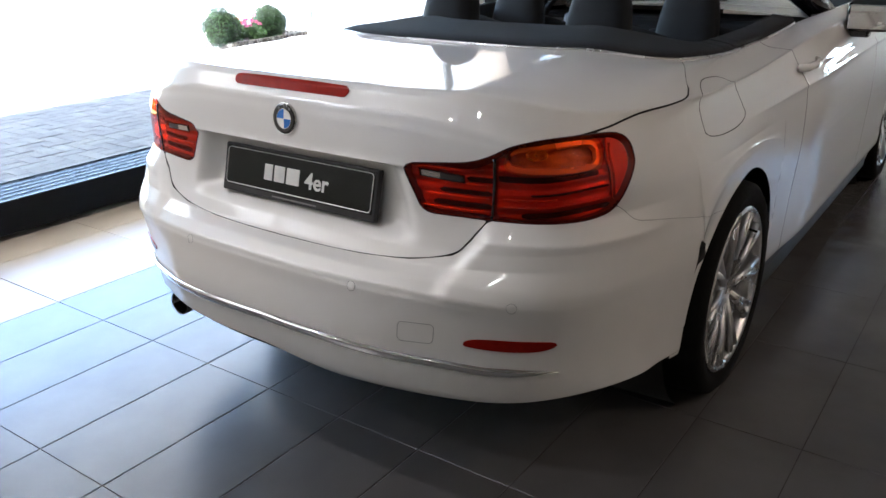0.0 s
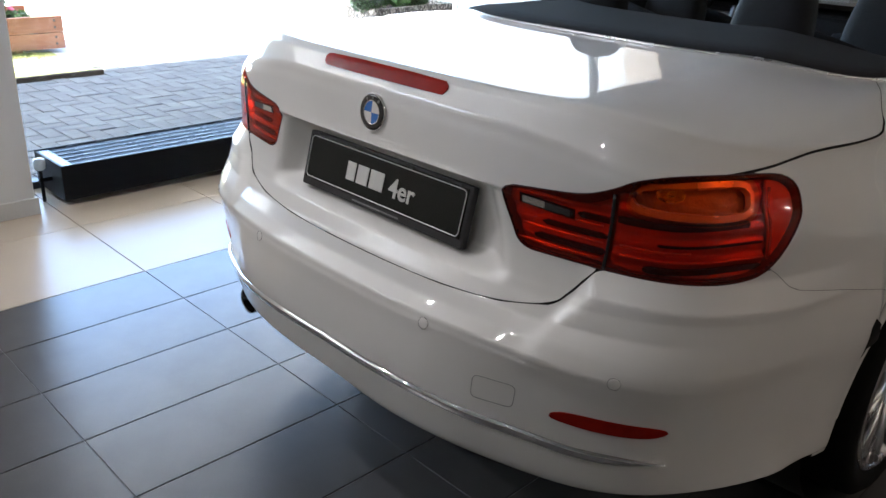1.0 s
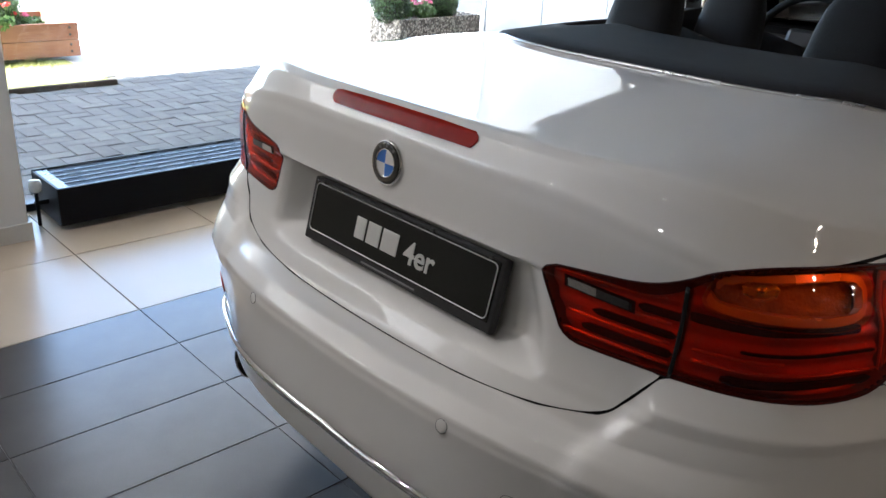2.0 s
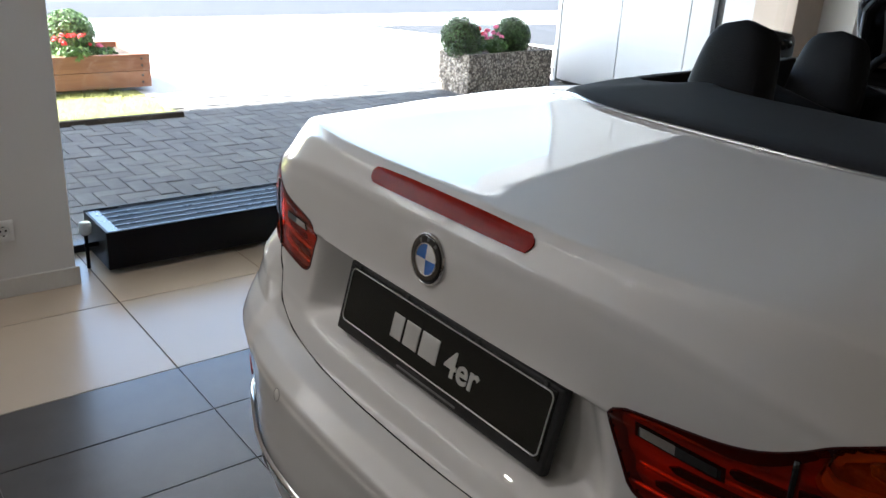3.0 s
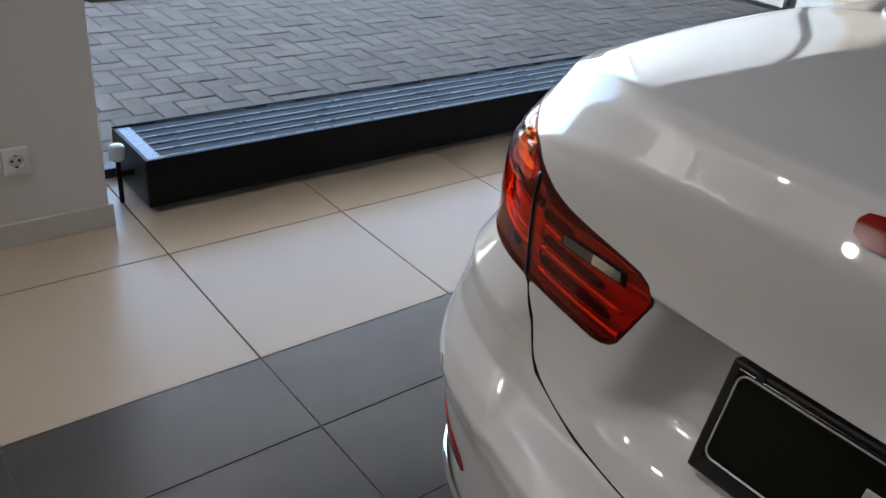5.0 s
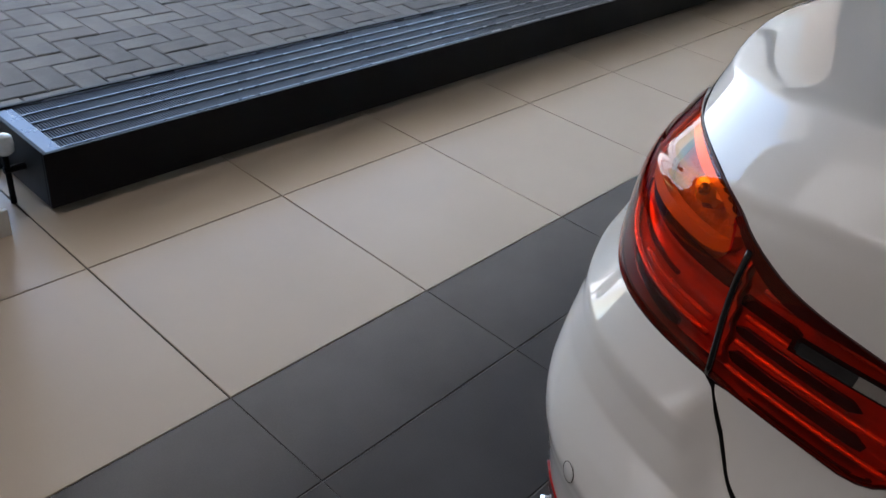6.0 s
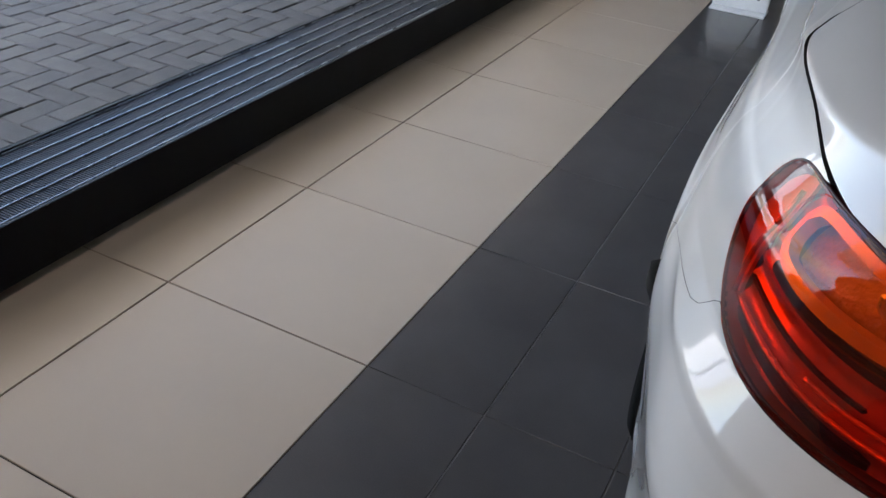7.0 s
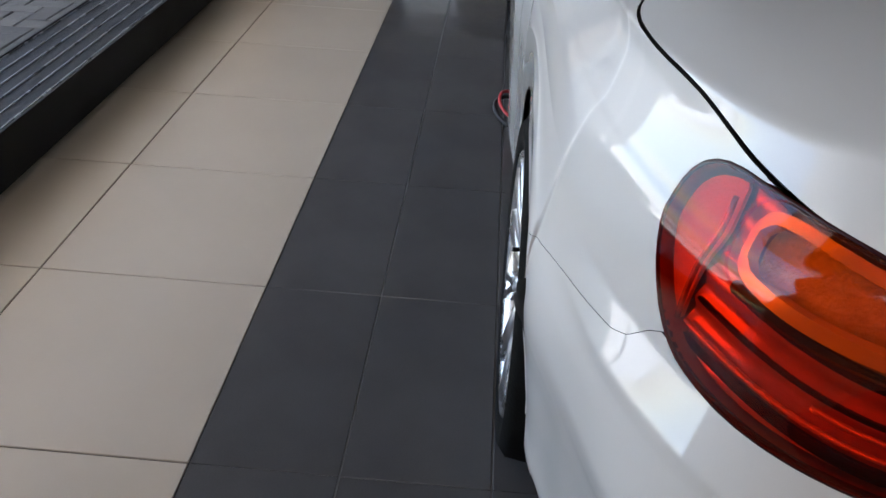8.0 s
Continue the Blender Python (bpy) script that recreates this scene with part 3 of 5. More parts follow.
def clip_sheet(name, f, mat, parent, label="", lift=0.0, thick=0.0, grid=None, lift_edge=0.0):
    """The part of the skin where f > 0, cut cleanly along f = 0. lift: metres outwards (an array or a number); thick: an edge turned inwards by that much."""
    P = (GP if grid is None else grid) + GN * (np.asarray(lift)[..., None] if np.ndim(lift) else lift)
    rows, cols = f.shape
    pos = f > 0
    count = pos[:-1, :-1].astype(int) + pos[:-1, 1:] + pos[1:, 1:] + pos[1:, :-1]
    verts, faces, index, rim = [], [], {}, []
    flat = P.reshape(-1, 3)
    nrm = GN.reshape(-1, 3)
    vn = []
    ff = f.reshape(-1)

    def vert(key):
        if key not in index:
            index[key] = len(verts)
            if isinstance(key, tuple):
                a, b = key
                t = ff[a] / (ff[a] - ff[b])
                verts.append(flat[a] + t * (flat[b] - flat[a]))
                vn.append(nrm[a] + t * (nrm[b] - nrm[a]))
            else:
                verts.append(flat[key])
                vn.append(nrm[key])
        return index[key]

    for i, j in zip(*np.nonzero(count)):
        q = (i * cols + j, i * cols + j + 1, (i + 1) * cols + j + 1, (i + 1) * cols + j)
        if count[i, j] == 4:
            faces.append([vert(int(k)) for k in q])
            continue
        out, cut = [], []
        for a, b in zip(q, q[1:] + q[:1]):
            a, b = int(a), int(b)
            if ff[a] > 0:
                out.append(vert(a))
            if (ff[a] > 0) != (ff[b] > 0):
                k = vert((a, b) if a < b else (b, a))
                out.append(k)
                cut.append(k)
        if len(out) > 2:
            faces.append(out)
            if len(cut) == 2:
                rim.append(cut)
    skin_faces = len(faces)
    if thick:
        inner = {}
        for a, b in rim:
            for k in (a, b):
                if k not in inner:
                    inner[k] = len(verts)
                    verts.append(verts[k] - np.asarray(vn[k]) * thick)
                    vn.append(vn[k])
            faces.append([a, b, inner[b], inner[a]])
    me = bpy.data.meshes.new(name)
    me.from_pydata([tuple(v) for v in verts], [], faces)
    # turned edges of painted panels are coloured near black, as shade in the gap
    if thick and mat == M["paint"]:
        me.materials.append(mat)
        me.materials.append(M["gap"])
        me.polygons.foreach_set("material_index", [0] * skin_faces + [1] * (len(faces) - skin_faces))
    me.validate()
    me.update()
    me.shade_smooth()
    if thick:
        me.set_sharp_from_angle(angle=radians(50))
    return link(name, me, mat, parent, label)


def on_skin(a, v):
    """Place and outward normal on the skin at the signed way a and row v."""
    r = float(np.clip(v, 0, len(CZ) - 1.001)) * PER
    i = int(r)
    row = GS[i]
    j = int(np.clip(np.searchsorted(row, a) - 1, 0, len(row) - 2))
    t, s = (a - row[j]) / (row[j + 1] - row[j]), r - i
    def bil(F):
        return (F[i, j] * (1 - t) + F[i, j + 1] * t) * (1 - s) + (F[i + 1, j] * (1 - t) + F[i + 1, j + 1] * t) * s
    return Vector(bil(GP)), Vector(bil(GN)).normalized()


def metric(f):
    """Turns a field on the sheet into metres from its zero line."""
    fu, fv = np.gradient(f, axis=1), np.gradient(f, axis=0)
    a, b, c = (du * du).sum(-1), (du * dv).sum(-1), (dv * dv).sum(-1)
    g2 = (c * fu ** 2 - 2 * b * fu * fv + a * fv ** 2) / np.maximum(a * c - b * b, 1e-14)
    return f / np.clip(np.sqrt(np.maximum(g2, 0)), .25, 4)


car = empty("car", (CAR_X, 0, 0), "white two-door convertible with its roof down, parked on the dark tiles", "car")

# outlines on the skin: lamp in way along the outline and height, lid in way and row
LAMP = rounded([(.350, .866), (.445, .876), (.53, .884), (.582, .902), (.628, .925), (.70, .937), (.80, .939), (.912, .932), (.964, .891), (.928, .838), (.870, .771), (.81, .757), (.70, .755), (.56, .757), (.48, .757), (.405, .755), (.382, .80)], 2)
LID = rounded([(-.2, 7.80), (.10, 7.82), (.25, 7.92), (.40, 8.2), (.50, 8.7), (.535, 9.5), (.58, 10.2), (.60, 12.0), (.70, 13.4), (.86, 14.2), (.905, 14.5), (.97, 14.85), (1.09, 14.95), (1.165, 15.2), (1.15, 15.8), (1.10, 16.3), (1.0, 17.4), (.9, 18.6), (.86, 19.6), (-.2, 19.6)], 2)
f_lamp = poly_dist(GA, GZ, LAMP)
f_lamp = np.where(GV > 14.9, -1, f_lamp)
f_lid = poly_dist(GA, GV * .05, [(a, v * .05) for a, v in LID])
f_lid = metric(f_lid)
seam_a, seam_v = [0, .10, .25, .40, .50, .535, .57, .80], [7.80, 7.82, 7.92, 8.2, 8.7, 9.4, 10.05, 10.1]
side_a, side_z = [.80, .875, .895, .92, .945, .98, 1.07, 1.20, 1.5], [.775, .775, .762, .740, .730, .724, .708, .680, .63]
f_bump = np.where(GA < .75, (np.interp(GA, seam_a, seam_v) - GV) * .05, np.interp(GA, side_a, side_z) - GZ)
f_bump = metric(f_bump)
floor_z = .313 + .042 * (1 - smooth(GX, -.05, .30)) * smooth(GX, -.72, -.50)
f_bump = np.minimum.reduce([f_bump, AXLE_R - .2 - GY, np.where(GV < 5, GZ - floor_z + .014 * smooth(GA, .8, 1.1), 1)])
FLAP = rounded([(.510, 11.85), (.53, 13.4), (.56, 14.8), (.625, 16.1), (.70, 16.5), (.83, 16.3), (.84, 14.0), (.82, 11.7)], 2)
f_flap = np.where((GS > 0) & (GX > .6), poly_dist(GY, GV * .05, [(y, v * .05) for y, v in FLAP]), -1)
DOOR_Y0, DOOR_Y1 = 1.36, 2.62
f_door = np.minimum(np.minimum(GY - DOOR_Y0 - .05 * smooth(GZ, .4, .9), DOOR_Y1 - GY), (GV - 2.2) * .05)
G, G_BUMP = 0.0016, 0.0004
G_LID = .0016 + .0008 * smooth(GV, 11, 13.5) - .0017 * smooth(GV, 15.8, 16.3)
f_low = np.where(GA < 1.15, np.where(GV < 5, floor_z * 0 - 1, 1.0), 1.0)
body = np.minimum.reduce([f_low, -f_lamp - G, -f_lid - G_LID, -f_bump - G_BUMP, -f_flap - .0016, -f_door - G])
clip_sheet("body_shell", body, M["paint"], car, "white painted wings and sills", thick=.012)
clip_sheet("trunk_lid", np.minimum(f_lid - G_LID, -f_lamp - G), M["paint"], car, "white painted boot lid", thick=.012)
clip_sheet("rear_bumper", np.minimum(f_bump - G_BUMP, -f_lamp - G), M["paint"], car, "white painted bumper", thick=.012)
clip_sheet("fuel_flap", f_flap - .0013, M["paint"], car, "white painted fuel flap", thick=.006)
for sgn in (-1, 1):
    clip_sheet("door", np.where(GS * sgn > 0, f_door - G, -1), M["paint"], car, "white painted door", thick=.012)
# added sheet under the skin, its black colour stands for shade in the gaps
clip_sheet("inner_shell", np.where((f_lamp > -.004) | (GV < .5) | ((GY > .42) & (GY < 1.25) & (GZ < .71)), -1.0, 1.0), M["gap"], car, "near-black sheet standing for the shade in the panel gaps", lift=-.0125)


# ---- tail lamps ----
def at_height(a, z, lo=2.5, hi=6.5):
    """Place and normal on the skin at the way a and height z, between two rows."""
    for _ in range(30):
        m = (lo + hi) / 2
        if on_skin(a, m)[0].z < z:
            lo = m
        else:
            hi = m
    return on_skin(a, lo)


def ribbon_on_skin(name, lower, upper, depth, mat, parent, label):
    """A narrow band between two lines on the skin, sunk by depth."""
    bm = bmesh.new()
    rows = [[bm.verts.new(p - n * depth) for p, n in (at_height(a, z, 9.0, 14.0) for a, z in line)] for line in (lower, upper)]
    for k in range(len(lower) - 1):
        bm.faces.new((rows[0][k], rows[0][k + 1], rows[1][k + 1], rows[1][k]))
    bmesh.ops.recalc_face_normals(bm, faces=bm.faces)
    return part(name, bm, mat, parent, label, smooth_faces=True)


def tube_on_skin(name, ways, depth, r, mat, parent, label):
    bm = bmesh.new()
    pts = [at_height(a, z, 9.0, 14.0) for a, z in ways]
    add_tube(bm, [p - n * depth for p, n in pts], r, 8)
    return part(name, bm, mat, parent, label, smooth_faces=True)


def strip_on_skin(name, f, mat, parent, label, depth, thick):
    return clip_sheet(name, f, mat, parent, label, lift=-depth, thick=thick)


for sgn in (-1, 1):
    half = np.where(GS * sgn > 0, f_lamp, -1)
    lamp = new("tail_lamp")
    lamp.parent = car
    tagged(lamp, "red and amber wrap-round tail lamp behind clear red plastic")
    u = GA
    strip_on_skin("housing", half - .001, M["lamp_black"], lamp, "dark lamp housing", .040, -.040)
    inner = half - .006
    split = .575 + .10 * (GZ - .76)
    near, far = split - u - .004, u - split - .004
    rise = .012 * smooth(u, .66, .84)
    bowl = np.minimum(half - .010, poly_dist(u, GZ, rounded([(.612, .872), (.70, .868), (.815, .872), (.842, .888), (.838, .915), (.815, .928), (.72, .930), (.64, .922), (.622, .900)], 2)))

    def field(f, mat, name, label, depth, thick=.004):
        strip_on_skin(name, np.minimum(inner, f), M[mat], lamp, label, depth, thick)

    def bar(u0, u1, z0, z1, r=.0015):
        return poly_dist(u, GZ - rise, rrect(u0, u1, z0, z1, min(r, (z1 - z0) * .49)))

    flutes = .018 + .0025 * np.cos(2 * math.pi * (GZ - rise - .7965) / .0285)
    field(near, "red_field", "reflector", "red fluted reflector", flutes)
    field(np.minimum.reduce([far, -bowl - .006, .868 - u]), "red_field", "reflector", "red fluted reflector", flutes)
    field(u - .874, "red_side", "side_reflector", "red side reflector", .014)
    for u0, u1, z0, z1 in ((.425, .580, .776, .788), (.44, .580, .806, .817), (.512, .580, .837, .849)):
        field(np.minimum(bar(u0, u1, z0, z1), near), "slot_black", "slot", "black slot in the lamp", .013)
        tube_on_skin("light_bar", [(sgn * a, z0 - .005) for a in np.linspace(u0 - .035, .566, 12)], .010, .0030, M["red_bar"], lamp, "bright red light bar")
    for u0, u1, z0, z1 in ((.590, .835, .848, .862), (.66, .866, .8165, .8215), (.64, .866, .768, .779)):
        field(np.minimum(bar(u0, u1, z0 - .006, z1 - .006), far), "slot_black", "slot", "black slot in the lamp", .014)
    for u0, u1, z0 in ((.598, .72, .803), (.598, .862, .786)):
        tube_on_skin("light_bar", [(sgn * a, z0 + .012 * float(smooth(np.array(a), .66, .84))) for a in np.linspace(u0, u1, 18)], .010, .0030, M["red_bar"], lamp, "bright red light bar")
    tube_on_skin("light_bar", [(sgn * (.872 + .05 * (z - .8)), z) for z in np.linspace(.795, .915, 10)], .008, .0028, M["red_bar"], lamp, "bright red upright bar")
    tube_on_skin("light_bar", [(sgn * a, .862 + .04 * (a - .4)) for a in np.linspace(.385, .560, 12)], .008, .0026, M["red_bar"], lamp, "bright red light bar")
    strip_on_skin("indicator", bowl, M["amber"], lamp, "amber indicator bowl", .030, .018)
    strip_on_skin("indicator_rim", np.minimum(bowl + .004, .0045 + .005 * smooth(.895 - GZ, 0, .02) - bowl), M["amber_bar"], lamp, "bright orange rim of the indicator", .008, .014)
    bulb = bmesh.new()
    add_lathe(bulb, [(.004, -.012), (.010, -.010), (.014, -.002), (.0155, .006), (.012, .009), (.005, .010), (.0005, .0102)], "Z", 9)
    bp, bn = on_skin(sgn * .685, 12.75)
    bl = part("bulb", bulb, M["bulb_glass"], lamp, "clear faceted bulb cup")
    bl.matrix_basis = Matrix.Translation(bp - bn * .022) @ bn.to_track_quat("Z", "X").to_matrix().to_4x4() @ Matrix.Diagonal((1.0, 1.6, 1.2, 1.0))
    bulb = bmesh.new()
    bmesh.ops.create_uvsphere(bulb, u_segments=16, v_segments=10, radius=.0065)
    bl = part("bulb_cap", bulb, M["mirror_metal"], lamp, "silvered bulb tip", smooth_faces=True)
    bl.location = bp - bn * .009
    band = .0035 - .002 * smooth(u, .86, .92) + .0125 * np.exp(-((u - .545) / .075) ** 2) * (GZ > .83) + .002 * (GZ < .79)
    strip_on_skin("lens_band", np.minimum(half - .0008, band - half), M["lens_edge"], lamp, "dark red band round the lens", .0008, .003)
    for name, a0, a1, z0, z1, depth, mat, label in (("reversing_surround", .400, .516, .8385, .8585, .0040, "slot_black", "black surround of the reversing lamp"), ("reversing_lamp", .405, .511, .8410, .8560, .0025, "gloss_black", "dark reversing lamp bowl"), ("reversing_reflector", .408, .455, .8422, .8550, .0015, "bulb_glass", "silvered reflector of the reversing lamp"), ("reversing_reflector", .4555, .507, .8422, .8550, .0015, "pipe", "dark chrome end of the reversing lamp")):
        ways = np.linspace(a0, a1, 10)
        ribbon_on_skin(name, [(sgn * a, z0 - .05 * (a - .45)) for a in ways], [(sgn * a, z1 - .05 * (a - .45)) for a in ways], depth - .004, M[mat], lamp, label)
    tube_on_skin("divider", [(sgn * (.575 + .10 * (z - .76)), z) for z in np.linspace(.757, .897, 16)], .0, .0036, M["gloss_black"], lamp, "dark joint between the two lamp halves")
    strip_on_skin("amber_lens", bowl + .009, M["amber_lens"], lamp, "clear amber lens", -.0015, .004)
    strip_on_skin("lens", np.minimum.reduce([half - .0006, -bowl - .0092]), M["red_lens"], lamp, "clear red lens", -.0015, .004)
    bm = bmesh.new()
    rim = [at_height(sgn * a, z, 8.5, 14.9) for a, z in LAMP]
    add_tube(bm, [p - n * .0012 for p, n in rim], .0022, 8, closed=True)
    part("border", bm, M["lens_edge"], lamp, "dark red lens border", smooth_faces=True)

# ---- trims on the bumper ----
CH_A = np.array([0, .16, .42, .635, .766, .85])
CH_V = np.array([3.62, 3.57, 3.42, 3.46, 3.58, 3.7])
bm = bmesh.new()
rows = []
for a in np.linspace(-.80, .80, 161):
    mid, half_height = np.interp(abs(a), CH_A, CH_V), .20 * min((.80 - abs(a)) / .10, 1) ** .5 + .004
    row = []
    for t in (-1, -.93, -.82, -.6, -.3, 0, .3, .6, .82, .93, 1):
        p, n = on_skin(a, mid + t * half_height)
        row.append(bm.verts.new(p + n * (.0005 + .009 * (1 - abs(t) ** 5) + .005 * t)))
    rows.append(row)
for ra, rb in zip(rows, rows[1:]):
    for k in range(len(ra) - 1):
        bm.faces.new((ra[k], rb[k], rb[k + 1], ra[k + 1]))
bmesh.ops.recalc_face_normals(bm, faces=bm.faces)
part("chrome_strip", bm, M["chrome"], car, "slim chrome strip along the bumper", smooth_faces=True)
for sgn in (-1, 1):
    f_ref = poly_dist(GA, GZ, rounded([(.575, .476), (.603, .496), (.69, .495), (.80, .483), (.775, .460), (.69, .464), (.62, .470)], 2))
    clip_sheet("reflector", np.where((GS * sgn > 0) & (GV < 7), f_ref, -1), M["red_plain"], car, "red bumper reflector", lift=.0025, thick=.004)


def ring_on_skin(name, a, v, r0, r1, mat, label, lift=.0015):
    p, n = on_skin(a, v)
    bm = bmesh.new()
    add_lathe(bm, [(r0, 0), (r0, lift), (r1, lift), (r1, 0)], "Z", 28)
    ob = part(name, bm, mat, car, label, angle=40)
    ob.matrix_basis = Matrix.Translation(p) @ n.to_track_quat("Z", "Y").to_matrix().to_4x4()
    return ob


def disc_on_skin(name, a, v, r, mat, label, lift=.001):
    p, n = on_skin(a, v)
    bm = bmesh.new()
    add_lathe(bm, [(.0005, lift), (r * .9, lift), (r, lift * .3), (r, -.002)], "Z", 28)
    ob = part(name, bm, mat, car, label, smooth_faces=True)
    ob.matrix_basis = Matrix.Translation(p) @ n.to_track_quat("Z", "Y").to_matrix().to_4x4()
    return ob


for a, v in ((-.677, 6.08), (-.29, 5.63), (.29, 5.63), (.677, 6.08)):
    disc_on_skin("parking_sensor", a, v, .0115, M["paint"], "white round parking sensor")
    ring_on_skin("sensor_gap", a, v, .0115, .0120, M["gap"], "thin dark ring round the sensor", .0006)

bm = bmesh.new()
tow = [at_height(a, z) for a, z in rrect(.420, .512, .470, .520, .012)]
add_tube(bm, [p + n * .0002 for p, n in tow], .0007, 6, closed=True)
part("tow_cover_joint", bm, M["joint_grey"], car, "thin joint of the square tow-eye cover")

# ---- third brake light, badge, plate ----
f_brake = poly_dist(GS + .010, GZ, rounded([(-.210, 1.012), (-.200, .9955), (-.185, .994), (.185, .994), (.200, .9955), (.210, 1.012), (.198, 1.0185), (-.198, 1.0185)], 1))
clip_sheet("third_brake_light", np.where(GV < 15.5, f_brake, -1), M["red_plain"], car, "long red brake light in the lid's edge", lift=.003, thick=.006)


def badge():
    p, n = on_skin(-.007, 12.34)
    root = new("badge")
    root.parent = car
    tagged(root, "round badge with blue and white quarters in a black ring")
    root.matrix_basis = Matrix.Translation(p) @ n.to_track_quat("Z", "Y").to_matrix().to_4x4()
    bm = bmesh.new()
    add_lathe(bm, [(.0405, -.002), (.0405, .004), (.039, .0055), (.0375, .0045)], "Z", 48)
    part("rim", bm, M["chrome"], root, "thin chrome rim", smooth_faces=True)
    bm = bmesh.new()
    add_lathe(bm, [(.038, .003), (.0375, .0046), (.032, .0056), (.0245, .006)], "Z", 48)
    part("ring", bm, M["gloss_black"], root, "gloss black ring", smooth_faces=True)
    bm = bmesh.new()
    add_lathe(bm, [(.0252, .0055), (.0252, .0072), (.0238, .0072), (.0238, .006)], "Z", 48)
    part("rim", bm, M["chrome"], root, "thin chrome rim", smooth_faces=True)
    for q in range(4):
        bm = bmesh.new()
        vs = [bm.verts.new((0, 0, .0072))] + [bm.verts.new((.0238 * math.cos(t), .0238 * math.sin(t), .0062)) for t in np.linspace(q * math.pi / 2, (q + 1) * math.pi / 2, 13)]
        for a, b in zip(vs[1:], vs[2:]):
            bm.faces.new((vs[0], a, b))
        part("quarter", bm, M["blue" if q % 2 else "badge_white"], root, "blue quarter" if q % 2 else "white quarter", smooth_faces=True)
    for k in (-1, 0, 1):
        t = math.pi / 2 + k * .62
        ob = part("mark", box(-.0026, .0026, -.0030, .0030, .0045, .0062, .0006), M["joint_grey"], root, "small silver mark")
        ob.matrix_basis = Matrix.Rotation(t - math.pi / 2, 4, "Z") @ Matrix.Translation((0, .031, 0))


badge()


def plate():
    """A dark show plate in its holder."""
    root = new("plate_holder")
    root.parent = car
    tagged(root, "black plate holder with a dark show plate and silver lettering")
    root.matrix_basis = Matrix.Translation((0, -.1035, .7655)) @ Matrix.Rotation(radians(-14), 4, "X")
    W, H = .268, .0645
    part("holder", box(-W, W, -.004, .014, -H, H, .0035), M["black"], root, "black plastic holder")
    part("plate_board", box(-.258, .258, -.0062, -.003, -.046, .058, .0012), M["plate"], root, "glossy black plate")
    bm = bmesh.new()
    pts = [(x, -.0066, z) for x, z in rrect(-.254, .254, -.042, .054, .010)]
    add_tube(bm, pts, .0012, 6, closed=True)
    part("edge_line", bm, M["silver"], root, "thin silver edge line")
    for x in (-.09, .09, .235, -.235):
        part("clip", box(x - .004, x + .004, -.008, -.003, .0555, .0635, .001), M["black"], root)
    x = -.112
    for w in (.030, .038, .046):
        part("bar", box(x, x + w, -.0074, -.005, -.016, .026, .0012), M["silver"], root, "plain silver bar")
        x += w + .006
    font = bpy.data.curves.new("lettering", "FONT")
    font.body, font.size, font.extrude, font.offset = "4er", .058, .0010, .0011
    carrier = bpy.data.objects.new("lettering", font)
    letters = bpy.data.meshes.new_from_object(carrier)
    bpy.data.objects.remove(carrier)
    word = link("lettering", letters, M["silver"], root, "silver raised characters")
    word.matrix_basis = Matrix.Translation((.034, -.0066, -.016)) @ Matrix.Rotation(radians(90), 4, "X")
    part("small_bar", box(-.078, .078, -.0052, -.003, -.0575, -.0540, .0005), M["joint_grey"], root, "row of small grey print")


plate()

# ---- exhaust ----
for cx in (-.478,):
    bm = bmesh.new()
    add_lathe(bm, [(.031, .25), (.036, .02), (.0375, 0), (.0355, -.004), (.0335, .0), (.0325, .14), (.001, .15)], "Y", 40, (cx, -.160, .316))
    part("exhaust_pipe", bm, M["pipe"], car, "round chrome exhaust tip", smooth_faces=True)
part("diffuser", box(-.52, .52, .02, .6, .24, .33, .02), M["black"], car, "black lower apron")
part("underbody", box(-.72, .72, .42, 4.1, .19, .34, .03), M["black"], car, "black underbody")
part("sill_trim", box(.74, .86, 1.22, 3.2, .16, .26, .02), M["black"], car, "black sill trim")
part("sill_trim", box(-.86, -.74, 1.22, 3.2, .16, .26, .02), M["black"], car, "black sill trim")


